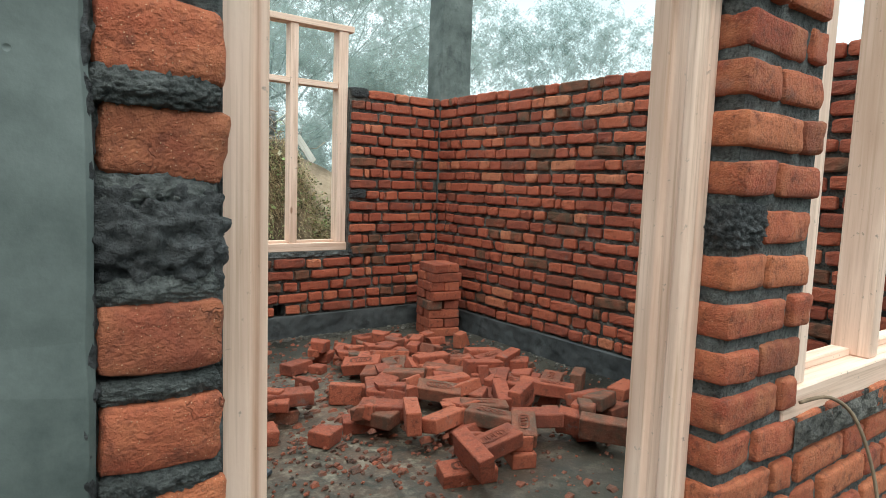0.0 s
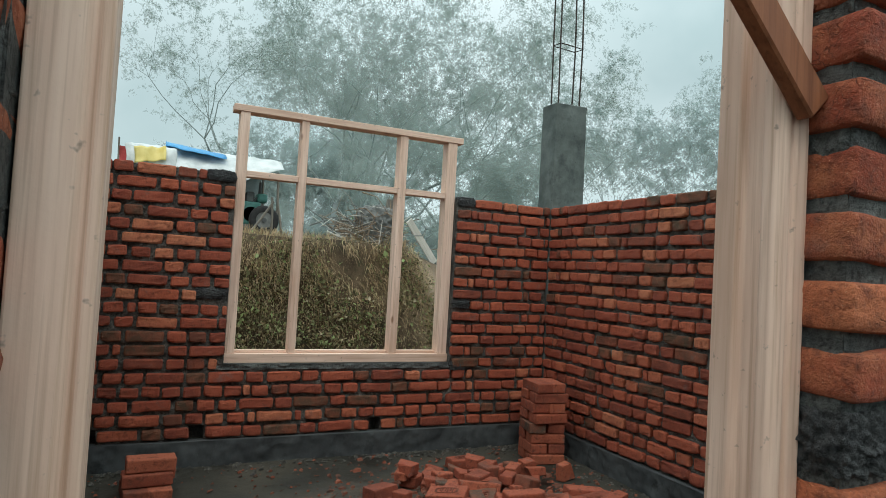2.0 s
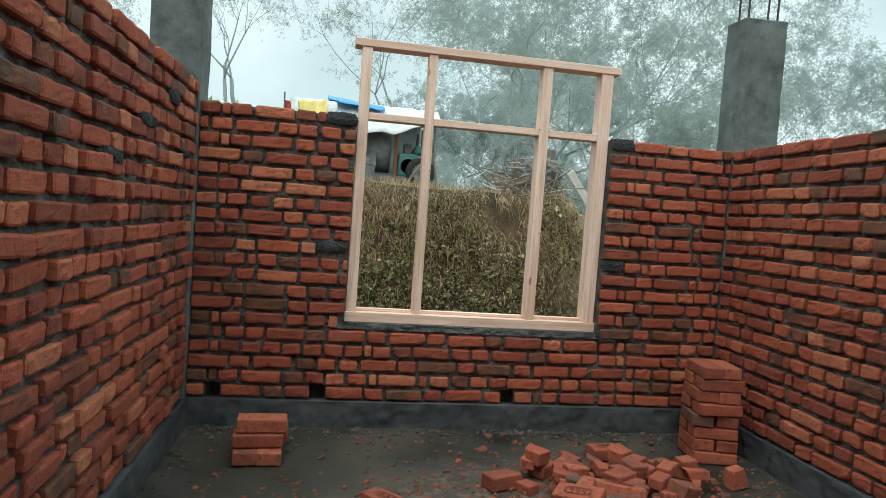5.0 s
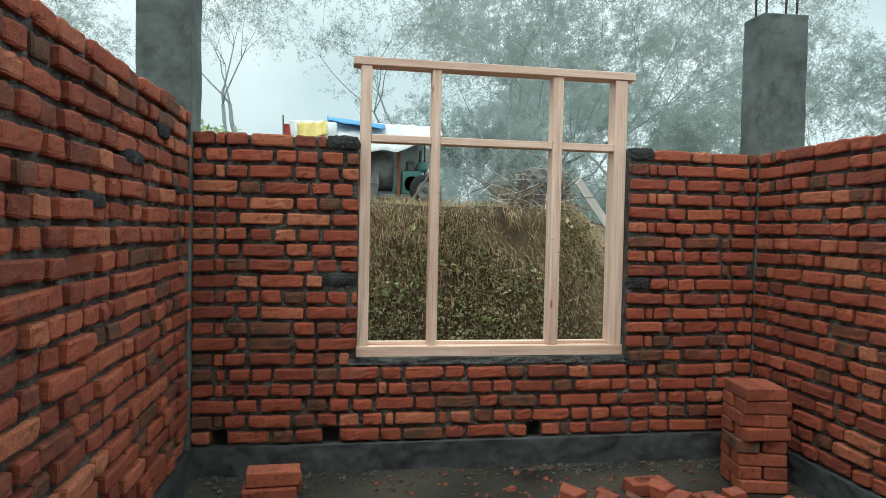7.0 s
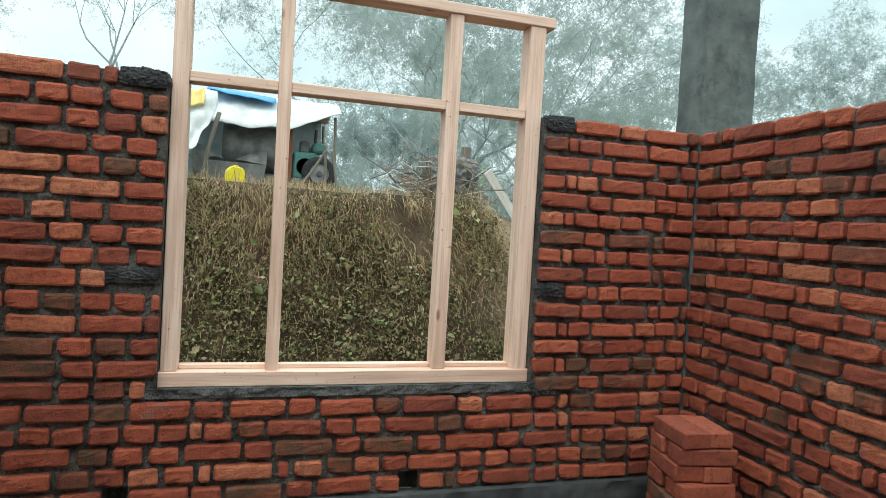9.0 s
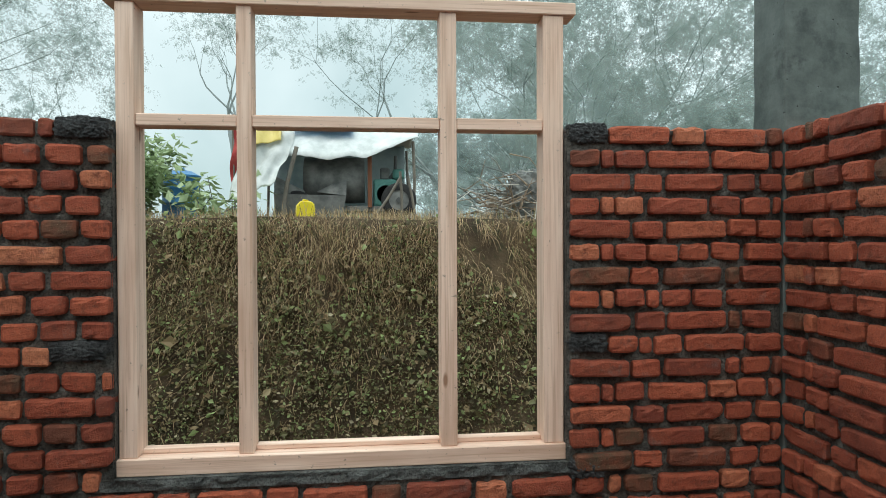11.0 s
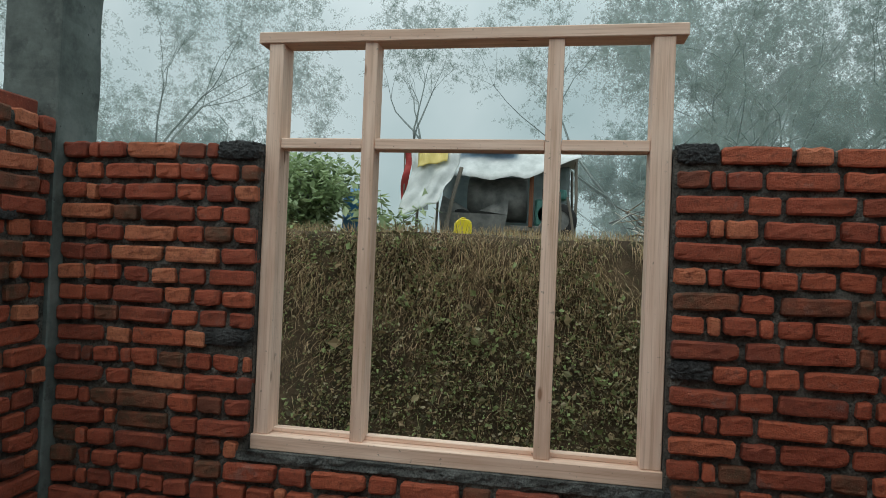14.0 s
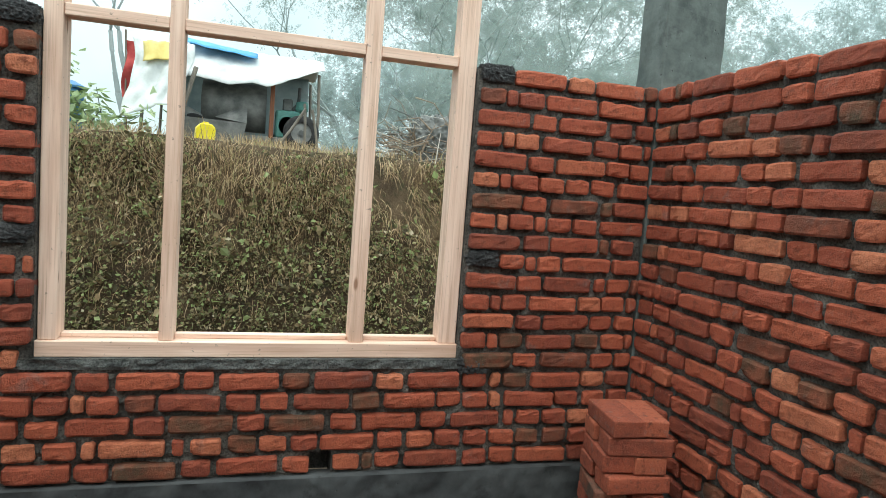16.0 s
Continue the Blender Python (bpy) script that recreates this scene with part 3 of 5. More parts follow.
for c in range(22):
    z = (c + 0.5) * 0.0815
    if z > TOP - 0.03:
        break
    if c == 13:
        lump("mortar_lump", wall_south, (PIER + 0.052, OUT + 0.055, z), (0.095, 0.11, 0.08), 77)
        row = [(PIER + 0.19, 0.17)]
    else:
        row = [(PIER + 0.1, 0.2), (PIER + 0.246, 0.07)] if c % 2 else [(PIER + 0.056, 0.112), (PIER + 0.202, 0.158)]
    if z < 0.70:
        x = PIER + 0.298
        k = c
        while x < 3.5:
            ln = BRICK_LONG if k % 2 else BRICK_HALF
            row.append((x + ln / 2, ln))
            x += ln + 0.014
            k += 1
    else:
        row += [(3.02 + 0.11, 0.22), (3.02 + 0.36, 0.22)]
    for x, ln in row:
        near = x < 2.1
        key = (round(ln, 3), r.randrange(4), near)
        if key not in PIER_MESH:
            PIER_MESH[key] = near_brick_mesh((ln - 0.006, 0.15, 0.06), 40 + len(PIER_MESH)) if near else wall_brick_mesh(ln, 0.066, 0.1, len(PIER_MESH))
        ob = new("brick", PIER_MESH[key])
        ob.parent = wall_south
        ob.matrix_basis = pose(x + r.uniform(-0.004, 0.004), OUT + r.uniform(-0.008, 0.004), z + r.uniform(-0.003, 0.003), r.gauss(0, 0.8), r.gauss(0, 1.2), r.gauss(0, 1.2))

bm = bmesh.new()
add_tube(bm, [(0.2165, OUT + 0.004, 0.02 + i * 0.0055) for i in range(330)], 0.0065, 9)
for v in bm.verts:
    k = rough_noise(v.co, 34) + 0.8 * rough_noise(v.co, 90)
    v.co.x += 0.006 * k
    v.co.y += 0.005 * rough_noise(v.co, 70, 3)
part("mortar_bead", bm, MORTAR_PATCH, wall_south, smooth=True)

# mortar smeared on the left wall
for y, z, sy, sz in ((-0.95, 1.6, 0.22, 0.05), (-0.55, 1.76, 0.16, 0.06), (-1.35, 1.42, 0.2, 0.05), (-0.3, 1.52, 0.14, 0.045)):
    lump("mortar_patch", wall_west, (-0.012, y, z), (0.05, sy, sz), y * 7 + z)

# plain unseen wall behind the camera, added to cut low sky light
bm = bmesh.new()
mortar_slab(bm, (-4.0, -8.75, -0.2), (6.0, -8.5, 2.2), (1, 1), 0.006, 0.05)
tagged(part("shading_wall", bm, PLINTH), "plain grey cement wall added out of view to shade the front", "wall", kind="structure")

# plinth bands
def band(name, a, b, axis, side, parent):
    bm = bmesh.new()
    mortar_slab(bm, a, b, (axis, side), 0.009, 0.016)
    return part(name, bm, PLINTH, parent, "dark damp concrete plinth band", True)


band("plinth_band", (0, -0.03, -0.02), (W, 0.05, 0.152), 1, -1, wall_north)
band("plinth_band", (W - 0.035, -3.61, -0.02), (W + 0.05, -0.03, 0.152), 0, -1, wall_east)
band("plinth_band", (-0.05, -3.61, -0.02), (0.03, -0.03, 0.152), 0, 1, wall_west)


def column(name, a, b, label, bars):
    """A square cast column with bars standing out of its top."""
    base = holder(name, pose((a[0] + b[0]) / 2, (a[1] + b[1]) / 2, a[2]), label, "column")
    hx, hy, h = (b[0] - a[0]) / 2, (b[1] - a[1]) / 2, b[2] - a[2]
    bm = bmesh.new()
    add_box(bm, (-hx, -hy, 0), (hx, hy, h), 0.006)
    long = [e for e in bm.edges if abs(e.verts[0].co.z - e.verts[1].co.z) > h * 0.5]
    bmesh.ops.subdivide_edges(bm, edges=long, cuts=60, use_grid_fill=True)
    for v in bm.verts:
        if 0.01 < v.co.z < h - 0.01:
            k = 0.005 * rough_noise(v.co + base.location, 4) + 0.003 * rough_noise(v.co, 40)
            v.co.x += k * (1 if v.co.x > 0 else -1)
            v.co.y += k * (1 if v.co.y > 0 else -1)
        elif v.co.z > 0.1:
            v.co.z += 0.01 * rough_noise(v.co, 6)
    part("shaft", bm, CONCRETE, base)
    if bars:
        q = 0.05
        for sx, sy in ((-1, -1), (1, -1), (1, 1), (-1, 1)):
            x, y = sx * (hx - q), sy * (hy - q)
            part("rebar", tube([(x, y, h - 0.02), (x + 0.008 * sx, y, h + 0.5), (x - 0.01, y + 0.01, h + bars)], 0.0075, 6), STEEL, base)
        for i in range(max(1, int(bars / 0.42))):
            z = h + 0.5 + 0.45 * i
            x, y = hx - q + 0.008, hy - q + 0.008
            part("stirrup", tube([(-x, -y, z), (x, -y, z - 0.01), (x, y, z), (-x, y, z + 0.01), (-x, -y, z)], 0.0045, 5), STEEL, base)
    return base


column("concrete_column", (W + 0.005, 0.0, -0.05), (W + 0.31, 0.2, 2.71), "grey cast concrete corner column with bare rebar on top", 1.5)
column("concrete_column", (-0.27, -0.05, -0.05), (0.006, 0.19, 2.62), "grey cast concrete corner column with bare rebar on top", 1.5)
column("concrete_column", (-0.06, OUT - 0.004, -0.05), (0.221, -3.614, 2.68), "grey cast concrete column beside the door opening", 1.2)


# ---- window frames ----
def window_frame(name, x0, y0, z0, label, kind="structure"):
    """A pine frame of three bays with a transom: x0 is the outer edge of its first post."""
    base = holder(name, pose(x0, y0, z0), label, "window frame", "pine window frames", kind)
    wd, h, dp = 1.574, 1.68, 0.1
    bv = 0.003
    part("sill", box((-0.046, -0.012, 0), (wd + 0.014, dp, 0.06), bv), WOOD_X, base)
    part("head", box((-0.043, -0.008, h - 0.045), (wd + 0.045, dp, h), bv), WOOD_X, base)
    part("post", box((0, 0, 0.0605), (0.062, dp, h - 0.0455), bv), WOOD_Z, base)
    part("post", box((wd - 0.076, 0, 0.0605), (wd, dp, h - 0.0455), bv), WOOD_Z, base)
    part("mullion", box((0.402, 0.004, 0.0605), (0.454, dp - 0.01, h - 0.0455), bv), WOOD_Z, base)
    part("mullion", box((1.117, 0.004, 0.0605), (1.178, dp - 0.01, h - 0.0455), bv), WOOD_Z, base)
    for a, b in ((0.0625, 0.4015), (0.4545, 1.1165), (1.1785, wd - 0.0765)):
        part("transom", box((a, 0.007, 1.212), (b, dp - 0.012, 1.254), bv), WOOD_X, base)
        part("stop_bead", box((a, 0.045, 0.0605), (b, dp - 0.012, 0.078), 0.002), WOOD_X, base)
    return base


window_frame("window_1", 0.882, 0.05, 0.622, "raw pine window frame without glass, three bays and a transom")
window_frame("window_2", WIN2, OUT + 0.02, 0.715, "raw pine window frame without glass beside the brick pier")
window_frame("window_3", 0.882 - 3.46, 0.05, 0.622, "raw pine window frame of the next room")

# mortar round the frame's fixings
for c, sz in (((0.79, 0.055, 1.815), (0.17, 0.12, 0.07)), ((0.77, 0.05, 1.066), (0.19, 0.11, 0.068)), ((2.535, 0.055, 1.82), (0.14, 0.12, 0.07)), ((2.535, 0.05, 1.058), (0.14, 0.11, 0.07)),
              ((0.862, 0.03, 1.09), (0.03, 0.06, 0.06)), ((2.53, 0.03, 0.60), (0.13, 0.08, 0.07))):
    lump("mortar_patch", wall_north, c, sz, c[0] * 9 + c[2])
bm = bmesh.new()
mortar_slab(bm, (0.80, 0.006, 0.585), (2.52, 0.2, 0.621), (1, -1), 0.012, 0.012)
part("sill_bed", bm, MORTAR_FRONT, wall_north)
bm = bmesh.new()
mortar_slab(bm, (WIN2 - 0.02, OUT - 0.006, 0.655), (3.01, -3.62, 0.714), (1, -1), 0.016, 0.012)
part("sill_bed", bm, MORTAR, wall_south)

# ---- door frame ----
door = holder("door_frame", pose(0.335, -3.70, 0), "raw pine door frame without a door, wet and stained", "door frame", kind="structure")
def jamb_profile(pts, z1):
    bm = bmesh.new()
    lo = [bm.verts.new((x, y, 0.0)) for x, y in pts]
    hi = [bm.verts.new((x, y, z1)) for x, y in pts]
    n = len(pts)
    for i in range(n):
        bm.faces.new((lo[i], lo[(i + 1) % n], hi[(i + 1) % n], hi[i]))
    bm.faces.new(lo[::-1])
    bm.faces.new(hi)
    bmesh.ops.bevel(bm, geom=[e for e in bm.edges if abs(e.verts[0].co.z - e.verts[1].co.z) > 1], offset=0.0022, segments=2, affect='EDGES', profile=0.5)
    return bm


part("jamb", jamb_profile([(-0.008, 0), (0.031, 0), (0.034, 0.004), (0.038, 0.004), (0.041, 0), (0.05, 0), (0.05, 0.055), (0.038, 0.055), (0.038, 0.092), (-0.008, 0.092)], 2.05), WOOD_Z, door)
part("jamb", jamb_profile([(0.83, 0), (0.83, 0.092), (0.773, 0.092), (0.773, 0.058), (0.785, 0.052), (0.785, 0.03), (0.777, 0.024), (0.777, 0.008), (0.785, 0), (0.797, 0), (0.8, 0.004), (0.806, 0.004), (0.809, 0)][::-1], 2.05), WOOD_Z, door)
part("head", box((-0.05, 0, 2.051), (0.88, 0.092, 2.12), 0.003), WOOD_X, door)
m = pose(0.818, -0.012, 1.505, 0, -45, 0)
part("brace", box((-0.022, -0.012, 0), (0.022, 0.011, 0.86), 0.003, m), WOOD_DARK, door, "brown nailed diagonal brace")

# twine hanging at the second window's sill
def bent(pts, steps=6):
    """A smooth line through the points."""
    p = [Vector(q) for q in pts]
    out = []
    for i in range(len(p) - 1):
        a, b, c, d = p[max(i - 1, 0)], p[i], p[i + 1], p[min(i + 2, len(p) - 1)]
        for k in range(steps):
            t = k / steps
            out.append(0.5 * (2 * b + (c - a) * t + (2 * a - 5 * b + 4 * c - d) * t * t + (3 * b - a - 3 * c + d) * t ** 3))
    return out + [p[-1]]


tagged(part("twine", tube(bent([(1.40, OUT - 0.02, 0.765), (1.45, OUT - 0.05, 0.775), (1.5, OUT - 0.075, 0.74), (1.53, OUT - 0.1, 0.66), (1.535, OUT - 0.125, 0.55), (1.5, OUT - 0.15, 0.4), (1.47, OUT - 0.2, 0.2), (1.47, OUT - 0.22, 0.012)]), 0.0038, 6), ROPE, smooth=True),
       "brown twine hanging over the window sill", "rope")

# ---- next room, seen over the left wall ----
bm = bmesh.new()
mortar_slab(bm, (-3.2, R, 0.0), (-1.0, 0.23, 0.60), (1, -1), 0.006, 0.05)
mortar_slab(bm, (-1.0, R, 0.0), (-0.272, 0.23, TOP - 0.02), (1, -1), 0.006, 0.05)
wall_next = tagged(part("wall_north_next", bm, MORTAR), "red brick wall of the next room", "wall", kind="structure")
brick_face(wall_next, (-3.2, 0, 0), (1, 0, 0), (0, 1, 0), 2.925, 0.155, 20, 13, [(0.53, 2.2, 0.6, 3)])
tagged(part("string", tube([(-1.03, 0.045, 2.285), (-0.6, 0.02, 2.1), (-0.29, -0.03, 1.98)], 0.004, 5), STRING), "white string tied from the frame to the wall", "string")
tagged(part("rope_tie", tube([(-1.15, 0.035, 2.24), (-1.16, 0.03, 2.31), (-1.13, 0.1, 2.312), (-1.12, 0.03, 2.22), (-1.1, 0.03, 2.13), (-1.06, 0.03, 2.16), (-1.08, 0.035, 2.24)], 0.006, 6), ROPE), "brown rope looped round the timber head", "rope")


# ---- loose bricks ----
def loose_brick_mesh(seed, length=0.222, width=0.106, high=0.067, broken=0.0):
    """A whole or broken brick with its frog on top, its middle at the origin."""
    r = random.Random(seed)
    bm = bmesh.new()
    hx, hy, hz = length / 2, width / 2, high / 2
    add_box(bm, (-hx, -hy, -hz), (hx, hy, hz), 0.007, segs=2)
    if broken:
        cut = Vector((r.uniform(0.75, 1.0), r.uniform(-0.5, 0.5), r.uniform(-0.45, 0.45))).normalized()
        at = hx * (1 - 2 * broken)
        g = bmesh.ops.bisect_plane(bm, geom=list(bm.verts) + list(bm.edges) + list(bm.faces), plane_co=(at, 0, 0), plane_no=cut, clear_outer=True)
        es = [e for e in g["geom_cut"] if isinstance(e, bmesh.types.BMEdge)]
        f = bmesh.ops.edgenet_fill(bm, edges=es)["faces"]
        if f:
            p = bmesh.ops.poke(bm, faces=f)
            for v in p["verts"]:
                v.co += cut * r.uniform(-0.014, 0.012)
        mid = sum((v.co for v in bm.verts), Vector()) / len(bm.verts)
        for v in bm.verts:
            v.co.x -= mid.x
    for v in bm.verts:
        v.co += Vector((rough_noise(v.co, 16, seed), rough_noise(v.co, 16, seed + 5), rough_noise(v.co, 16, seed + 9))) * 0.004
    return finish("loose_brick", bm, BRICK_NEW)


def frog_mesh(seed, length=0.135, width=0.05):
    """The stamped hollow on a brick: a sunk oval with worn bars for its letters."""
    bm = bmesh.new()
    n = 16
    ring = []
    for k, (s, z) in enumerate(((1.0, 0.001), (0.86, -0.001), (0.8, 0.0004))):
        row = []
        for i in range(n):
            a = 2 * math.pi * i / n
            c, q = math.cos(a), math.sin(a)
            row.append(bm.verts.new((math.copysign(abs(c) ** 0.6, c) * length / 2 * s, math.copysign(abs(q) ** 0.6, q) * width / 2 * s, z)))
        ring.append(row)
    for a, b in zip(ring, ring[1:]):
        for i in range(n):
            bm.faces.new((a[i], a[(i + 1) % n], b[(i + 1) % n], b[i]))
    for x in (-0.03, 0.0, 0.03):
        add_box(bm, (x - 0.008, -0.014, -0.001), (x - 0.003, 0.014, 0.0022))
        add_box(bm, (x + 0.003, -0.014, -0.001), (x + 0.008, 0.004, 0.0022))
    return finish("frog", bm, FROG)


WHOLE = [loose_brick_mesh(i) for i in range(6)]
BROKEN = [loose_brick_mesh(20 + i, broken=q) for i, q in enumerate((0.25, 0.35, 0.42, 0.5, 0.55, 0.62, 0.68, 0.74, 0.78, 0.6))]
BITS = [loose_brick_mesh(40 + i, 0.1 + 0.01 * i, 0.075, 0.05, q) for i, q in enumerate((0.2, 0.3, 0.4, 0.45, 0.35, 0.25))]
FROGS = [frog_mesh(i) for i in range(2)]
HEAP_LABEL = "loose red clay brick lying in the heap"


def loose_brick(m, r, broken=False, label=HEAP_LABEL, group="bricks of the heap", stamped=0.45):
    ob = new("loose_brick", r.choice(BROKEN if broken else WHOLE))
    ob.matrix_world = m
    tagged(ob, ("broken " + label) if broken else label, "brick", group)
    if not broken and r.random() < stamped:
        f = new("frog", r.choice(FROGS))
        f.parent = ob
        f.matrix_basis = pose(0, 0, 0.0362, 0, 0, r.choice((0, 180)))
    return ob


# a heap that settles on what lies below it
r = random.Random(4)
CELL = 0.03
HX, HY = 100, 100
height = np.zeros((HX, HY))
FOOT = [(u * 0.25 - 0.5, v * 0.25 - 0.5) for u in range(5) for v in range(5)]


def settle(x, y, yaw, ln, wd, lift=0.0):
    """The height and slope on which a brick comes to rest, and notes it."""
    c, s = math.cos(yaw), math.sin(yaw)
    cells, hs = [], []
    for u, v in FOOT:
        px, py = x + c * u * ln - s * v * wd, y + s * u * ln + c * v * wd
        i, j = int(px / CELL), int((py + 3.0) / CELL)
        if 0 <= i < HX and 0 <= j < HY:
            cells.append((i, j))
            hs.append((height[i, j], u, v))
    top = max(h for h, _, _ in hs)
    ends = [max([h for h, u, _ in hs if (u > 0) == side] or [0]) for side in (False, True)]
    sides = [max([h for h, _, v in hs if (v > 0) == side] or [0]) for side in (False, True)]
    pitch = max(-0.24, min(0.24, math.atan2(ends[1] - ends[0], ln * 0.8)))
    lean = max(-0.24, min(0.24, math.atan2(sides[1] - sides[0], wd)))
    z = (ends[0] + ends[1]) / 4 + (sides[0] + sides[1]) / 4 + 0.036
    z = min(max(z, top * 0.5 + 0.032), 0.118)
    for i, j in cells:
        height[i, j] = max(height[i, j], min(z + 0.022, 0.088))
    return z, pitch, lean


def drop(x, y, yaw, broken=False, tip=0.0, bit=False):
    ln = 0.08 if bit else 0.12 if broken else 0.22
    z, pitch, lean = settle(x, y, yaw, ln, 0.07 if bit else 0.11)
    m = Matrix.Translation((x, y, z)) @ Euler((lean + tip + r.gauss(0, 0.06), -pitch + r.gauss(0, 0.05), yaw), 'XYZ').to_matrix().to_4x4()
    if bit:
        ob = new("brick_bit", r.choice(BITS))
        ob.matrix_world = Matrix.Translation((0, 0, -0.012)) @ m
        return tagged(ob, "small broken bit of red clay brick in the heap", "brick bit", "bits of the heap")
    if r.random() < 0.25:
        m = m @ pose(0, 0, 0.018, 90, 0, 0)
    return loose_brick(m, r, broken)


# ones that lie apart
for x, y, a, b in ((2.38, -0.47, 6, False), (1.64, -0.86, 20, True), (1.9, -0.72, 40, True), (0.82, -1.33, 10, True), (0.92, -1.3, 70, True), (0.9, -1.6, 60, False), (1.02, -1.46, 15, True),
                   (1.14, -1.74, 80, True), (1.34, -1.88, 35, True), (2.88, -1.3, 60, True), (2.93, -1.93, 35, False), (3.06, -2.15, 15, False), (2.9, -0.86, 20, True), (2.1, -0.6, 30, True), (2.68, -0.72, 50, True)):
    drop(x, y, radians(a), b)
# its lobes: how many, the spans of x and y, the share of broken ones, the share of small bits
for many, x0, x1, y0, y1, small, bits in ((9, 1.9, 2.8, -2.5, -2.0, 0.3, 0.1), (40, 1.35, 2.65, -2.0, -1.15, 0.5, 0.15), (16, 0.9, 1.5, -1.62, -1.22, 0.45, 0.3), (22, 1.45, 2.6, -2.62, -2.0, 0.25, 0.1),
                                          (46, 1.7, 2.75, -1.15, -0.7, 0.95, 0.8), (12, 2.4, 2.9, -2.1, -1.5, 0.35, 0.2), (12, 1.6, 2.4, -1.85, -1.35, 0.3, 0.0)):
    for _ in range(many):
        x, y = (x0 + x1) / 2 + (x1 - x0) * 0.5 * r.triangular(-1.1, 1.1, 0), (y0 + y1) / 2 + (y1 - y0) * 0.5 * r.uniform(-1, 1)
        drop(x, y, r.uniform(0, math.pi), r.random() < small, 0.0, r.random() < bits)

# chips and crumbs round the heap
vs, fs = [], []
for i in range(3400):
    if i < 2500:
        q = r.gauss(0, 0.6)
        a = r.uniform(0, 6.283)
        x, y = 1.95 + math.cos(a) * (0.55 + abs(q)), -1.55 + math.sin(a) * (0.5 + abs(q) * 0.9)
    else:
        x, y = r.uniform(0.1, 3.2), r.uniform(-3.4, -0.08)
    if not (0.06 < x < 3.22 and -3.5 < y < -0.06):
        continue
    s = min(0.02, 0.003 + abs(r.gauss(0, 0.0052)))
    if i < 430:
        x, y, s = r.gauss(2.0, 0.42), r.gauss(-1.4, 0.5), r.uniform(0.01, 0.027)
    i0, j0 = min(HX - 1, int(x / CELL)), min(HY - 1, max(0, int((y + 3.0) / CELL)))
    z = 0.004 + (0.0 if height[i0, j0] < 0.01 else height[i0, j0] * (0.6 if i < 430 else 0.2))
    k = len(vs)
    for u, v, w in ((-1, -1, -0.4), (1, -0.8, -0.4), (0.9, 1, -0.4), (-0.8, 0.9, -0.4), (-0.75, -0.6, 0.35), (0.75, -0.5, 0.55), (0.3, 0.8, 0.4)):
        vs.append((x + s * (u + r.gauss(0, 0.2)), y + s * (v + r.gauss(0, 0.2)), z + s * w))
    fs += [tuple(k + t for t in f) for f in ((3, 2, 1, 0), (0, 1, 5, 4), (1, 2, 5), (2, 6, 5), (2, 3, 6), (3, 0, 4), (3, 4, 6), (4, 5, 6))]
tagged(cloud_mesh("brick_chips", vs, fs, BRICK_CHIP), "brick chips and crumbs scattered over the floor", "rubble", kind="stuff")

# mortar droppings along the foot of the walls
vs, fs = [], []
for i in range(1100):
    k = r.random()
    off = 0.04 + abs(r.gauss(0, 0.09))
    x, y = (r.uniform(0.05, W - 0.06), -off) if k < 0.6 else (W - 0.01 - off, r.uniform(-3.4, -0.06)) if k < 0.85 else (off, r.uniform(-3.4, -0.06))
    s = min(0.016, 0.0025 + abs(r.gauss(0, 0.0045)))
    k = len(vs)
    for u, v, w in ((-1, -1, -0.4), (1, -0.8, -0.4), (0.9, 1, -0.4), (-0.8, 0.9, -0.4), (-0.7, -0.6, 0.45), (0.7, -0.4, 0.6), (0.2, 0.8, 0.45)):
        vs.append((x + s * (u + r.gauss(0, 0.2)), y + s * (v + r.gauss(0, 0.2)), 0.004 + s * w))
    fs += [tuple(k + t for t in f) for f in ((3, 2, 1, 0), (0, 1, 5, 4), (1, 2, 5), (2, 6, 5), (2, 3, 6), (3, 0, 4), (3, 4, 6), (4, 5, 6))]
tagged(cloud_mesh("mortar_droppings", vs, fs, MORTAR), "grey mortar droppings along the foot of the walls", "rubble", kind="stuff")

# slate-dark broken tiles by the door
for i, (x, y, a) in enumerate(((0.72, -2.2, 20), (0.86, -2.36, 70), (0.62, -2.52, 130), (1.0, -2.02, 40))):
    bm = bmesh.new()
    w = 0.032 + 0.008 * i
    lo = [(-w, -w * 0.6), (w * 0.8, -w * 0.7), (w, w * 0.3), (0.1 * w, w * 0.75), (-w * 0.9, w * 0.4)]
    a0 = [bm.verts.new((p, q, 0)) for p, q in lo]
    a1 = [bm.verts.new((p * 0.95, q * 0.95, 0.014)) for p, q in lo]
    for j in range(5):
        bm.faces.new((a0[j], a0[(j + 1) % 5], a1[(j + 1) % 5], a1[j]))
    bm.faces.new(a1)
    ob = tagged(part("slate_piece", bm, SLATE), "broken dark slate piece on the damp floor", "slate", "slate pieces")
    ob.matrix_world = pose(x, y, 0.006, 3, -2, a)

# brick stacks
r = random.Random(31)


STACK_MESH = [loose_brick_mesh(60 + i, 0.246, 0.12, 0.065) for i in range(6)]


def stacked(x, y, z, yaw, label, group):
    ob = loose_brick(pose(x, y, z, r.gauss(0, 0.7), r.gauss(0, 0.7), yaw), r, False, label, group, 0.0)
    ob.data = r.choice(STACK_MESH)
    return ob


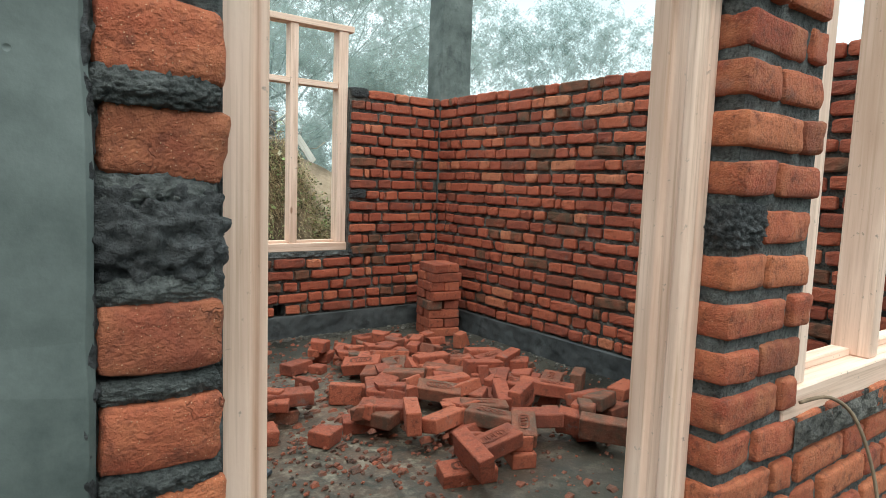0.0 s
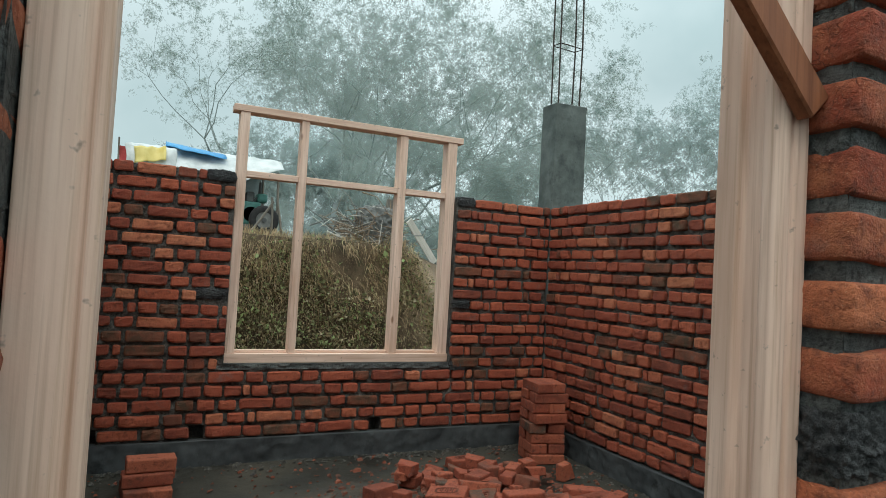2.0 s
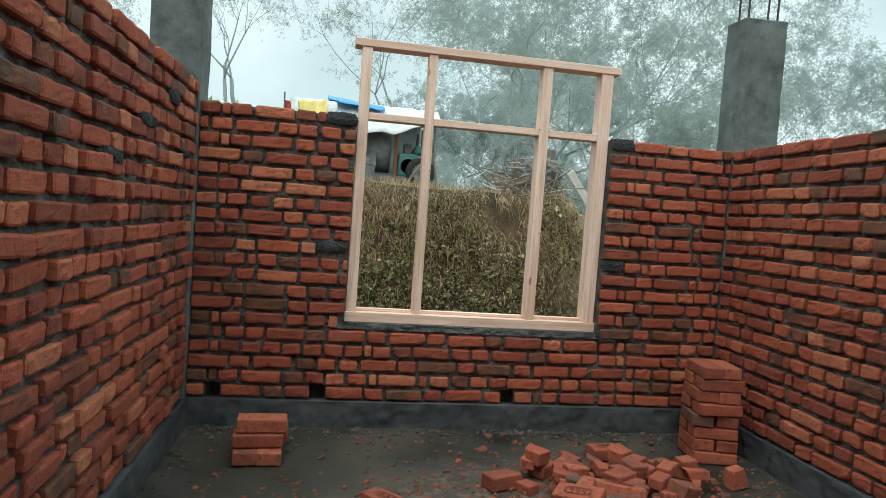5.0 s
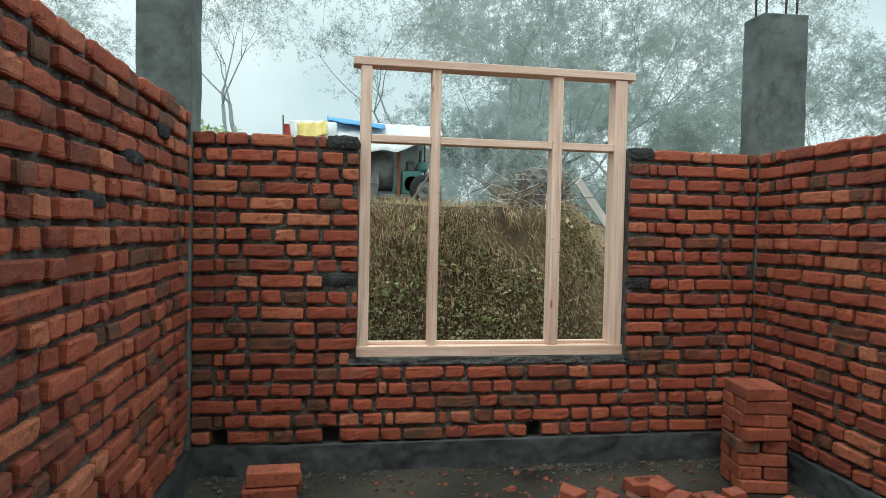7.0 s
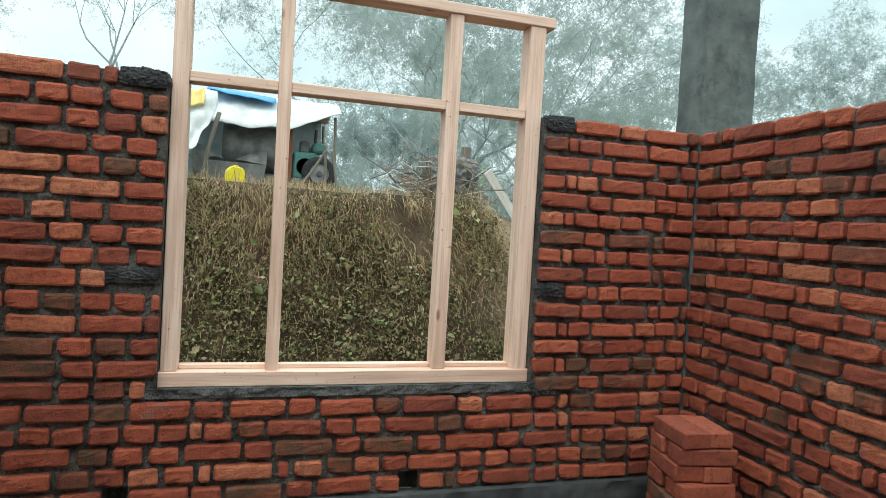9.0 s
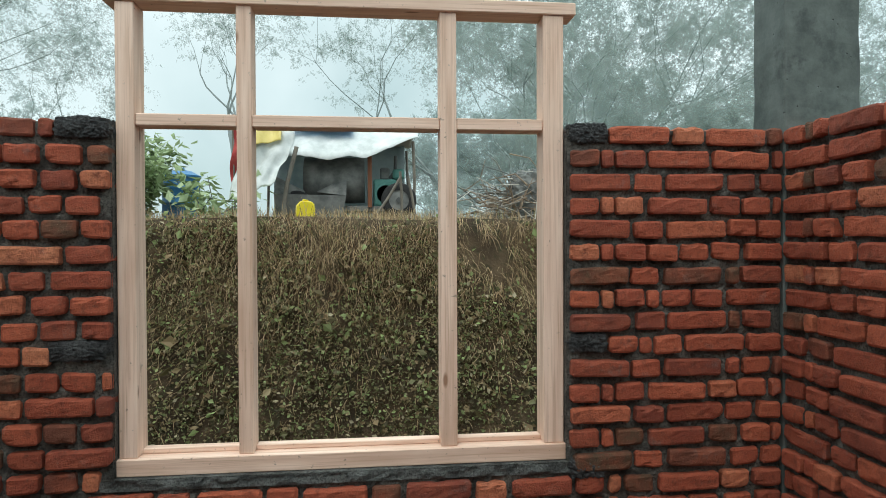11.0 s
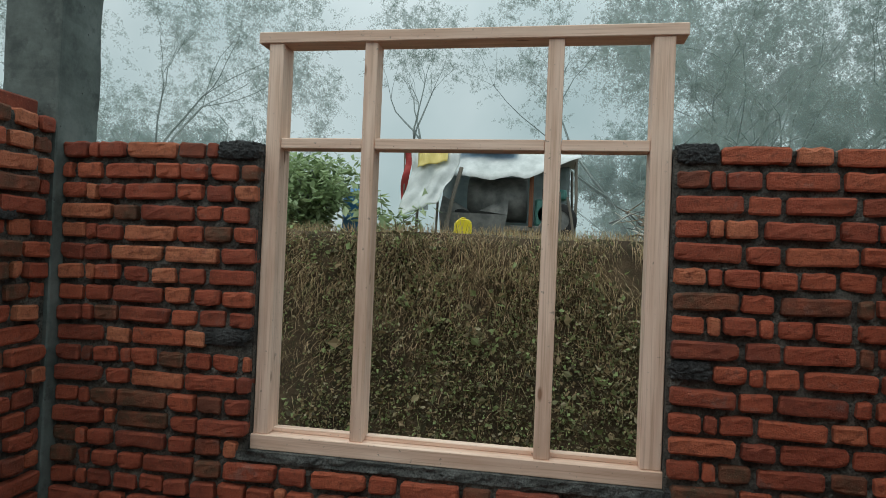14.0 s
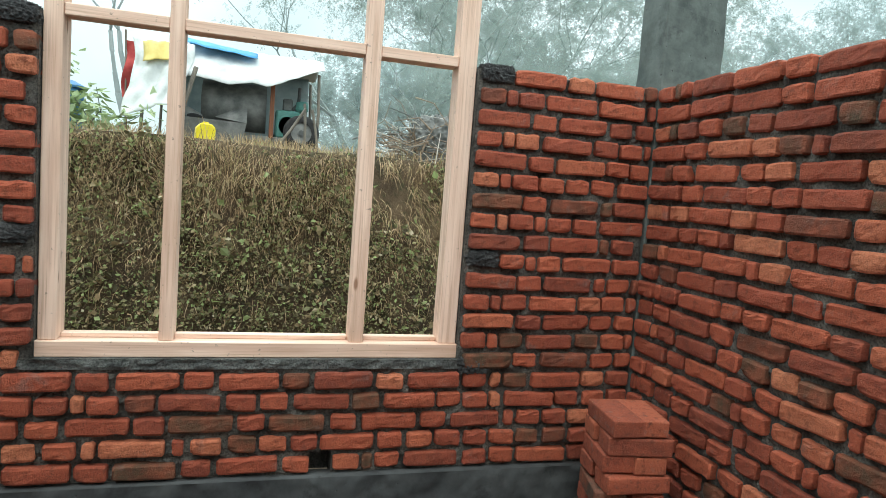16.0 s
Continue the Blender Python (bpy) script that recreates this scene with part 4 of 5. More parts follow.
def stack(cx, cy, turn, layers, label, group):
    for k in range(layers):
        z = 0.036 + k * 0.0695
        t = turn + r.gauss(0, 3.0)
        c, s = math.cos(radians(t)), math.sin(radians(t))
        for side in (-1, 1):
            o = 0.0625 * side
            if k % 2 == 0:
                dx, dy, yaw = -s * o, c * o, t
            else:
                dx, dy, yaw = c * o, s * o, t + 90
            q = r.gauss(0, 0.009)
            stacked(cx + dx + q, cy + dy + r.gauss(0, 0.009), z, yaw + r.gauss(0, 1.5), label, group)


stack(3.01, -0.43, -12, 8, "red brick in the neat corner stack", "bricks of the tall stack")
for x, y, z, a in ((0.415, -0.5, 0.036, 96), (0.535, -0.495, 0.036, 94), (0.475, -0.51, 0.1055, 5), (0.49, -0.40, 0.1055, 3), (0.49, -0.49, 0.175, 4)):
    stacked(x, y, z, a, "red brick in the small stack by the wall", "bricks of the small stack")

# cement sack
bag = holder("cement_sack", pose(0.5, -1.48, 0.0), "white woven sack with green and red print, lying flat", "sack")
BAG_C = [Vector((-0.42, 0.14, 0)), Vector((0.03, -0.47, 0)), Vector((0.41, -0.06, 0)), Vector((-0.13, 0.42, 0))]


def bag_point(u, v, side=1.0, lift=0.0):
    p = BAG_C[0].lerp(BAG_C[1], u).lerp(BAG_C[3].lerp(BAG_C[2], u), v)
    e = 1 - max(abs(2 * u - 1) ** 4, abs(2 * v - 1) ** 4)
    z = 0.014 + 0.05 * max(0, e) ** 0.8 + 0.02 * rough_noise((u, v, 0), 3.2, 4) * e - 0.03 * abs(rough_noise((u * 2.2, v * 0.7, 1), 4, 2)) * e + 0.012 * rough_noise((u * 1.6, v * 0.7, 0), 13) + 0.007 * rough_noise((u, v, 0), 31)
    p = p + Vector((rough_noise((u, v, 3), 5), rough_noise((u, v, 7), 5), 0)) * 0.018
    if side < 0:
        return (p.x * 0.97, p.y * 0.97, 0.004)
    return (p.x, p.y, max(0.012, z) + lift)


grid_mesh("cover", 54, 54, bag_point, BAG, bag)
bm = bmesh.new()
rim = []
for u, v in [(k / 24, 0) for k in range(24)] + [(1, k / 24) for k in range(24)] + [(1 - k / 24, 1) for k in range(24)] + [(0, 1 - k / 24) for k in range(24)]:
    rim.append((bm.verts.new(bag_point(u, v)), bm.verts.new(bag_point(u, v, -1))))
for (a, b), (c, d) in zip(rim, rim[1:] + rim[:1]):
    bm.faces.new((a, b, d, c))
bm.faces.new([b for _, b in rim])
part("underside", bm, BAG, bag)
q = random.Random(6)
marks = [(0.02, 0.5, 0.9, 0.965, BAG_GREEN, "green_stripe"), (0.03, 0.3, 0.42, 0.47, BAG_GREEN, "green_stripe")]
for k in range(5):
    marks.append((0.34 + 0.015 * k, 0.58 - 0.02 * k, 0.52 + 0.035 * k, 0.532 + 0.035 * k, BAG_GREEN, "print_bar"))
for k in range(16):
    u, v = q.uniform(0.06, 0.86), q.choice((0.12, 0.16, 0.3, 0.34, 0.74, 0.78))
    marks.append((u, u + q.uniform(0.03, 0.08), v, v + q.uniform(0.012, 0.024), BAG_RED if k % 4 else BAG_GREEN, "print_bar"))
for u0, u1, v0, v1, mat, nm in marks:
    grid_mesh(nm, 12, 4, lambda u, v: bag_point(u0 + (u1 - u0) * u, v0 + (v1 - v0) * v, 1, 0.003), mat, bag)



# ---- outside ground and bank ----
def bank_top(x):
    t = max(0.0, min(1.0, (x - 3.75) / 0.95))
    return 1.66 - 1.15 * t * t * (3 - 2 * t) + 0.05 * rough_noise((x, 0, 0), 0.8) + 0.03 * rough_noise((x, 4, 0), 2.5)


def bank_y(x, u):
    """How far out the bank's face stands at the share u of its height."""
    return 3.86 + 0.6 * u + 0.10 * rough_noise((x, u * 1.4, 0), 1.3) + 0.06 * rough_noise((x, u * 1.4, 5), 3.7)


def land(x, y):
    top = bank_top(x)
    if y < 3.7:
        return (-0.16 if y < 0.6 else -0.95) + 0.02 * rough_noise((x, y, 0), 1.5)
    if y > 11:
        return top + 0.1 - min(7.0, (y - 11) * 0.6)
    e = max(0.0, min(1.0, (y - 4.5) / 1.2))
    back = 1.68 - 0.62 * max(0.0, min(1.0, (x - 4.1) / 1.6)) - 0.9 * max(0.0, min(1.0, (x - 5.6) / 3))
    top = top + (max(top, back) - top) * e * e * (3 - 2 * e)
    k = 0.05 * rough_noise((x, y, 2), 0.9) + 0.02 * (y - 4.5) * (1 if y > 4.5 else 0)
    return top + k if y >= 4.5 else -0.95


YS = [-900, -200, -40, -12, -7] + [-6 + 0.8 * i for i in range(8)] + [0.3, 0.65, 1.5, 2.5, 3.7] + [4.5 + 0.25 * i for i in range(27)] + [12, 14, 18, 24, 40, 90, 300, 1500, 4000]
XS = [-3000, -600, -120, -40, -16] + [-10 + 0.25 * i for i in range(90)] + [13, 16, 22, 40, 120, 600, 3000]
vs, fs = [], []
wx = len(XS)
for y in YS:
    for x in XS:
        vs.append((x, y, land(x, y)))
cut = YS.index(3.7)
for j in range(len(YS) - 1):
    for i in range(wx - 1):
        if j != cut:
            fs.append((j * wx + i, j * wx + i + 1, (j + 1) * wx + i + 1, (j + 1) * wx + i))
# the bank's face joins the low ground to the terrace
NU = 26
prev = [cut * wx + i for i in range(wx)]
for k in range(1, NU):
    u = k / NU
    row = []
    for i, x in enumerate(XS):
        lo, hi = land(x, 3.69), land(x, 4.5)
        row.append(len(vs))
        y = 3.7 + (4.5 - 3.7) * u
        blend = math.sin(math.pi * u)
        vs.append((x, y + (bank_y(x, u) - y) * min(1, blend * 1.6), lo + (hi - lo) * u ** 0.9))
    fs += [(prev[i], prev[i + 1], row[i + 1], row[i]) for i in range(wx - 1)]
    prev = row
last = [(cut + 1) * wx + i for i in range(wx)]
fs += [(prev[i], prev[i + 1], last[i + 1], last[i]) for i in range(wx - 1)]
ground = tagged(cloud_mesh("ground", vs, fs, SOIL), "earth ground with a cut bank and a terrace", "ground", kind="structure")
ground.data.polygons.foreach_set("use_smooth", [True] * len(ground.data.polygons))

# grass and weeds that hang on the bank
r = random.Random(77)
vs, fs = [], []
wv, wf = [], []


def blade(x, y, z, dx, dy, dz, w):
    """A bent blade in two pieces from its root."""
    k = len(vs)
    a = r.uniform(0, 6.283)
    sx, sy = math.cos(a) * w, math.sin(a) * w * 0.5
    mx, my, mz = x + dx * 0.45, y + dy * 0.8, z + dz * 0.45 + abs(dz) * 0.16
    vs.extend(((x - sx, y - sy, z), (x + sx, y + sy, z), (mx + sx * 0.8, my + sy, mz), (mx - sx * 0.8, my - sy, mz), (x + dx, y + dy, z + dz)))
    fs.append((k, k + 1, k + 2, k + 3))
    fs.append((k + 3, k + 2, k + 4))


def leaf(vv, ff, x, y, z, s, flat=0.5, droop=-0.2):
    """A leaf of four corners folded along its rib."""
    k = len(vv)
    d = Vector((r.gauss(0, 1), r.gauss(0, 1) - 0.4, r.gauss(droop, 0.6))).normalized()
    t = d.cross(Vector((r.gauss(0, 1), r.gauss(0, 1), r.gauss(0, 1)))).normalized()
    n = d.cross(t)
    p = Vector((x, y, z))
    for q in (p, p + d * s * 0.5 + t * s * 0.34 + n * s * 0.1, p + d * s, p + d * s * 0.5 - t * s * 0.34 + n * s * 0.1):
        vv.append(tuple(q))
    ff.extend(((k, k + 1, k + 2), (k, k + 2, k + 3)))


for i in range(62000):
    x = r.uniform(-3.6, 5.6)
    u = r.random() ** 0.62
    lo, hi = -0.95, bank_top(x)
    z = lo + (hi - lo) * u ** 0.9
    y = bank_y(x, u) - 0.02
    clump = rough_noise((x, u * 2, 9), 2.6) + 0.5 * rough_noise((x, u, 4), 7.0) - max(0.0, x - 4.0) * 1.2
    if clump + r.gauss(0, 0.18) < -0.3:
        continue
    if r.random() > 0.1 + 0.85 * u * u:
        continue
    ln = r.uniform(0.05, 0.2) * (1 + 0.5 * u)
    comb = 0.12 * rough_noise((x, u, 17), 3.0)
    if u > 0.88 and r.random() < 0.4:
        blade(x, y + r.uniform(0, 0.25), z, r.gauss(0, 0.05), r.gauss(-0.04, 0.05), ln * r.uniform(0.3, 0.9), r.uniform(0.002, 0.0045))
    else:
        blade(x, y, z, comb + r.gauss(0, 0.06), -r.uniform(0.01, 0.16), -ln * r.uniform(0.5, 1.2) + 0.04, r.uniform(0.0014, 0.0042))
for i in range(9000):
    x, y = r.uniform(-6, 6), 4.5 + abs(r.gauss(0, 1.4))
    if rough_noise((x, y, 3), 1.1) + r.gauss(0, 0.2) - max(0.0, x - 3.9) > 0:
        blade(x, y, land(x, y) - 0.01, r.gauss(0, 0.05), r.gauss(0, 0.04), r.uniform(0.04, 0.16), r.uniform(0.002, 0.004))
tagged(cloud_mesh("dry_grass", vs, fs, STRAW), "dry straw-coloured grass hanging on the bank", "grass", kind="stuff")
for i in range(10500):
    x = r.uniform(-3.6, 5.4)
    u = r.random()
    if rough_noise((x, u * 2.5, 31), 1.5) + 0.45 * (0.75 - u) + r.gauss(0, 0.2) < 0.0:
        continue
    z = -0.95 + (bank_top(x) + 0.95) * u ** 0.9
    y = bank_y(x, u) - 0.03
    s = abs(r.gauss(0.024, 0.012)) + 0.013
    if r.random() < 0.05:
        s *= 2.0
    for _ in range(r.randrange(3, 9)):
        leaf(wv, wf, x + r.gauss(0, 1.3 * s), y - abs(r.gauss(0, 0.04)), z + r.gauss(0, 1.3 * s), s * r.uniform(0.6, 1.3))
for cx, cz in ((2.8, 0.64), (2.75, 0.58), (0.75, 0.75), (0.55, 0.95), (1.9, 0.5), (3.1, 0.9), (2.4, 0.35), (1.2, 0.4), (3.3, 0.55), (0.3, 0.5)):
    for i in range(26):
        leaf(wv, wf, cx + r.gauss(0, 0.06), bank_y(cx, 0.62) - 0.1 + r.gauss(0, 0.03), cz + r.gauss(0, 0.06), r.uniform(0.04, 0.075))
tagged(cloud_mesh("bank_weeds", wv, wf, WEED), "small green weeds growing on the bank", "weeds", kind="stuff")


# ---- trees and bushes ----
def limb_mesh(segments, n=5):
    vs, fs = [], []
    for p, q, ra, rb in segments:
        d = (q - p).normalized()
        s = d.cross(Vector((0.3, 0.2, 0.93))).normalized()
        t = d.cross(s)
        k = len(vs)
        for o, rr in ((p, ra), (q, rb)):
            for i in range(n):
                a = 6.2832 * i / n
                vs.append(tuple(o + (s * math.cos(a) + t * math.sin(a)) * rr))
        fs += [(k + i, k + (i + 1) % n, k + n + (i + 1) % n, k + n + i) for i in range(n)]
    return vs, fs


def tree(name, at, tall, spread, seed, leaves, size, label, trunks=1, bare=0.45, leafmat=None):
    """A tapered trunk that forks into limbs, with sprays of small leaves along the twigs."""
    q = random.Random(seed)
    base = holder(name, pose(*at), label, "tree")
    segs, tips = [], []

    def grow(p, d, ln, rad, depth):
        steps = 4
        for _ in range(steps):
            d = (d + Vector((q.gauss(0, 0.2), q.gauss(0, 0.2), q.gauss(0.05, 0.06)))).normalized()
            e = p + d * ln / steps
            segs.append((p, e, rad, rad * 0.86))
            p, rad = e, rad * 0.86
            if depth <= 2:
                tips.append((p, d))
        if depth == 0:
            return
        for _ in range(q.choice((2, 3, 3))):
            side = Vector((q.gauss(0, 1), q.gauss(0, 1), q.gauss(0.1, 0.5))).normalized()
            grow(p, (d * 0.75 + side * 0.75 * spread).normalized(), ln * q.uniform(0.62, 0.85), rad * 0.62, depth - 1)

    for k in range(trunks):
        lean = Vector((q.gauss(0, 0.1) + (k - (trunks - 1) / 2) * 0.3, q.gauss(0, 0.08), 1)).normalized()
        grow(Vector((0.12 * k, 0, -0.3)), lean, tall * bare, tall * 0.011 + 0.03, 5 if trunks == 1 else 4)
    wv, wf = limb_mesh([s for s in segs if s[2] > 0.005], 4)
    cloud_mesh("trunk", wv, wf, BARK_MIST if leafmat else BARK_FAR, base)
    g = np.random.default_rng(seed)
    ends = np.array([tuple(t) for t, _ in tips])
    ways = np.array([tuple(d) for _, d in tips])
    # sprays: each is a drooping twig hung with leaves on both sides
    sprays = max(1, leaves // 26)
    pick = g.integers(0, len(ends), sprays)
    c0 = ends[pick] + g.normal(size=(sprays, 3)) * tall * 0.014
    way = ways[pick] * 0.8 + g.normal(size=(sprays, 3)) * 0.55
    reach = g.uniform(0.35, 1.0, sprays)[:, None] * (0.35 + tall * 0.035)
    own = g.integers(0, sprays, leaves)
    along = g.uniform(0, 1, (leaves, 1))
    c = c0[own] + way[own] * reach[own] * along + np.array((0, 0, -0.75)) * reach[own] * along ** 2 + g.normal(size=(leaves, 3)) * size * 0.55
    d = g.normal(size=(leaves, 3)) + way[own] * 0.5 + (0, 0, -0.7)
    d /= np.linalg.norm(d, axis=1)[:, None]
    s = np.cross(d, g.normal(size=(leaves, 3)))
    s /= np.linalg.norm(s, axis=1)[:, None]
    ln = (size * g.uniform(0.6, 1.5, leaves))[:, None]
    lv = np.stack((c - s * ln * 0.28, c + s * ln * 0.28, c + d * ln), axis=1).reshape(-1, 3).tolist()
    lf = np.arange(leaves * 3).reshape(-1, 3).tolist()
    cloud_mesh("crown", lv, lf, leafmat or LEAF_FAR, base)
    return base


MISTY = "slender grey-green tree fading into the mist"
for i, (x, y, z, tall, sp, lv, tr) in enumerate((
        (5.8, 23, 0.0, 16.0, 0.65, 34000, 2), (7.2, 21, -1.0, 18, 0.8, 46000, 2), (10.6, 24, -1, 20, 0.75, 46000, 2), (12.2, 21, -2.0, 18, 0.65, 32000, 1), (8.2, 17, -1.5, 11.5, 0.9, 36000, 2),
        (11.2, 19, -2.0, 13.0, 0.9, 30000, 2), (-4.4, 28, 4.0, 11.5, 0.42, 9000, 2), (-19.5, 27, -1, 22, 0.6, 60000, 2), (-23.5, 25, -1, 20, 0.8, 36000, 1), (-28, 22, -1, 20, 0.9, 50000, 1),
        (-35, 25, -1, 25, 0.9, 44000, 1), (5.6, 15, -1.5, 6.2, 1.1, 16000, 2), (7.2, 14, -2, 6.0, 1.2, 18000, 3), (9.6, 15.5, -2, 6.6, 1.2, 18000, 3), (12.5, 15, -2, 6.0, 1.2, 16000, 3),
        (-25, 32, -1, 16, 0.9, 26000, 2))):
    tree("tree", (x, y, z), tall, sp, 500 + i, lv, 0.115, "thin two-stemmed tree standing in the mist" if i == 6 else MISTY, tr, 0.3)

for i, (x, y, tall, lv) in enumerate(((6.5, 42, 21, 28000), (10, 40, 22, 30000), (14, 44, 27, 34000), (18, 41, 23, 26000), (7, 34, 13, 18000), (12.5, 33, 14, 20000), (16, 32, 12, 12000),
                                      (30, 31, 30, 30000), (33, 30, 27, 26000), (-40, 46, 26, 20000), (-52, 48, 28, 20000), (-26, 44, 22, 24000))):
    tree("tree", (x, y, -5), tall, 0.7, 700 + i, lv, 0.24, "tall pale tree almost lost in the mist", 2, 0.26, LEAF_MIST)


def bush(at, wide, tall, seed, leaves, size, label, stems=9):
    q = random.Random(seed)
    base = holder("bush", pose(*at), label, "bush")
    segs, tips = [], []
    for _ in range(stems):
        p = Vector((q.gauss(0, 0.06), q.gauss(0, 0.06), -0.05))
        d = Vector((q.gauss(0, wide / tall * 0.6), q.gauss(0, wide / tall * 0.5), 1)).normalized()
        for k in range(4):
            d = (d + Vector((q.gauss(0, 0.15), q.gauss(0, 0.15), 0))).normalized()
            e = p + d * tall * 0.27
            segs.append((p, e, 0.012 - 0.002 * k, 0.01 - 0.002 * k))
            p = e
            tips.append(p)
    wv, wf = limb_mesh(segs)
    cloud_mesh("stems", wv, wf, BARK, base)
    lv, lf = [], []
    for i in range(leaves):
        t = q.choice(tips)
        c = t + Vector((q.gauss(0, 0.1), q.gauss(0, 0.1), q.gauss(0, 0.09)))
        d = Vector((q.gauss(0, 1), q.gauss(-0.3, 1), q.gauss(-0.35, 0.5))).normalized()
        s = d.cross(Vector((q.gauss(0, 0.4), q.gauss(0, 0.4), 1))).normalized()
        n = d.cross(s)
        ln = size * q.uniform(0.6, 1.3)
        k = len(lv)
        lv += [tuple(c), tuple(c + d * ln * 0.5 + s * ln * 0.25 + n * ln * 0.07), tuple(c + d * ln), tuple(c + d * ln * 0.5 - s * ln * 0.25 + n * ln * 0.07), tuple(c + d * ln * 0.5)]
        lf += [(k, k + 1, k + 4), (k + 1, k + 2, k + 4), (k + 2, k + 3, k + 4), (k + 3, k, k + 4)]
    cloud_mesh("leaves", lv, lf, LEAF_BUSH, base)
    return base


bush((-1.35, 6.2, land(-1.35, 6.2)), 0.85, 0.98, 3, 3000, 0.135, "dense green broad-leaved bush on the bank", 14)
bush((-1.95, 6.5, land(-1.95, 6.5)), 0.9, 1.0, 4, 3000, 0.135, "dense green broad-leaved bush on the bank", 12)
bush((-0.32, 6.0, land(-0.32, 6.0)), 0.6, 0.62, 5, 260, 0.17, "small leafy green plant on the bank", 5)
bush((4.6, 8.0, land(4.6, 8.0)), 0.8, 0.8, 6, 420, 0.08, "thin green shrub behind the brushwood", 10)

# ---- things on the terrace ----
def ground_z(x, y):
    return land(x, y)


def sheet(name, fn, mat, parent, label="", nu=40, nv=22):
    ob = grid_mesh(name, nu, nv, fn, mat, parent, label)
    k = ob.modifiers.new("thickness", 'SOLIDIFY')
    k.thickness = 0.006
    return ob


G = ground_z(1.2, 7.4)
shed = holder("tarp_shelter", pose(0, 0, G), "makeshift shelter of poles under white, yellow and blue sheets", "shelter")
def roof(u, v):
    x = -0.05 + 2.42 * u
    y = 6.7 + 1.9 * v
    edge = 0.88 + 0.03 * math.sin(9 * u) + 0.95 * max(0.0, u - 0.72) + 0.03 * rough_noise((x, 0, 0), 2.5)
    z = edge + (1.43 - edge) * math.sin(math.pi / 2 * min(1.0, v / 0.45)) - 0.3 * max(0.0, v - 0.5) + 0.035 * rough_noise((x, y, 3), 4) + 0.022 * rough_noise((x, y, 6), 9)
    return (x, y, z)


sheet("white_tarp", roof, TARP, shed, "dirty white plastic sheet")
def side(u, v):
    """The sheet that hangs from the roof's end down to the ground."""
    return (-0.08 + (0.74 - 0.16 * v) * u + 0.05 * math.sin(5 * v), 6.64 - 0.4 * v + 0.035 * math.sin(13 * u + 3 * v) + 0.05 * rough_noise((u, v, 0), 4),
            1.27 - (1.05 - 0.25 * u) * v + 0.04 * rough_noise((u, v, 5), 6))


def patch(u, v):
    x, y, z = side(0.16 + 0.62 * u, 0.02 + 0.26 * v + 0.05 * (1 - u))
    return (x, y - 0.075, z + 0.02)


sheet("side_tarp", side, TARP, shed, "white sheet hanging down", 26, 26)
sheet("yellow_sack", patch, TARP_YELLOW, shed, "faded yellow sack", 12, 8)
sheet("blue_tarp", lambda u, v: (0.5 + 0.95 * u, 6.95 + 0.7 * v, 1.36 + 0.12 * math.sin(3 * v) - 0.1 * u + 0.02 * rough_noise((u, v, 0), 5)), TARP_BLUE, shed, "bright blue tarpaulin", 14, 8)
sheet("back_sheet", lambda u, v: (0.1 + 2.15 * u, 8.45 + 0.05 * math.sin(9 * u), 1.3 * v), BACK_SHEET, shed, "grey-blue plastic sheet at the back", 20, 6)
for x, y, h in ((0.02, 6.75, 1.15), (2.3, 6.85, 1.12), (2.28, 8.4, 1.2), (0.0, 8.4, 1.2)):
    part("pole", tube([(x, y, -0.1), (x + 0.02, y, h * 0.5), (x, y, h)], 0.022, 7), WOOD_GREY, shed)
part("slanting_pole", tube([(0.5, 6.5, 0.0), (0.58, 6.52, 0.5), (0.7, 6.55, 0.98)], 0.03, 7), WOOD_GREY, shed)
flag = tagged(grid_mesh("red_cloth", 6, 18, lambda u, v: (-0.17 + 0.1 * u + 0.03 * math.sin(6 * v), 6.6 + 0.03 * math.sin(9 * v + u), G + 1.22 - 0.72 * v), RED_CLOTH), "faded red cloth hanging from a stick", "cloth")
part("stick", tube([(-0.16, 6.61, 1.35 + G), (-0.14, 6.62, G + 0.4), (-0.13, 6.63, G - 0.05)], 0.012, 6), WOOD_GREY, flag)

mixer = holder("concrete_mixer", pose(1.35, 7.25, G), "grimy grey hopper machine with a green engine on wheels", "machine")
bm = bmesh.new()
add_tube(bm, [(-0.62, 0.1, 0.6), (-0.5, 0.1, 0.6), (0.05, 0.1, 0.6), (0.25, 0.1, 0.6)], 0.34, 20)
part("drum", bm, MACHINE, mixer, smooth=True)
part("chassis", box((-0.95, -0.25, 0.12), (0.85, 0.35, 0.2), 0.01), MACHINE, mixer)
bm = bmesh.new()
for a in ([(-0.98, -0.42, 0.08), (-0.05, -0.42, 0.06), (0.0, -0.45, 0.34), (-1.0, -0.45, 0.36)],):
    lo = [bm.verts.new(p) for p in a]
    hi = [bm.verts.new((p[0], p[1] + 0.02, p[2])) for p in a]
    bm.faces.new(lo)
    bm.faces.new(hi[::-1])
    for i in range(4):
        bm.faces.new((lo[i], hi[i], hi[(i + 1) % 4], lo[(i + 1) % 4]))
part("hopper_front", bm, MACHINE, mixer)
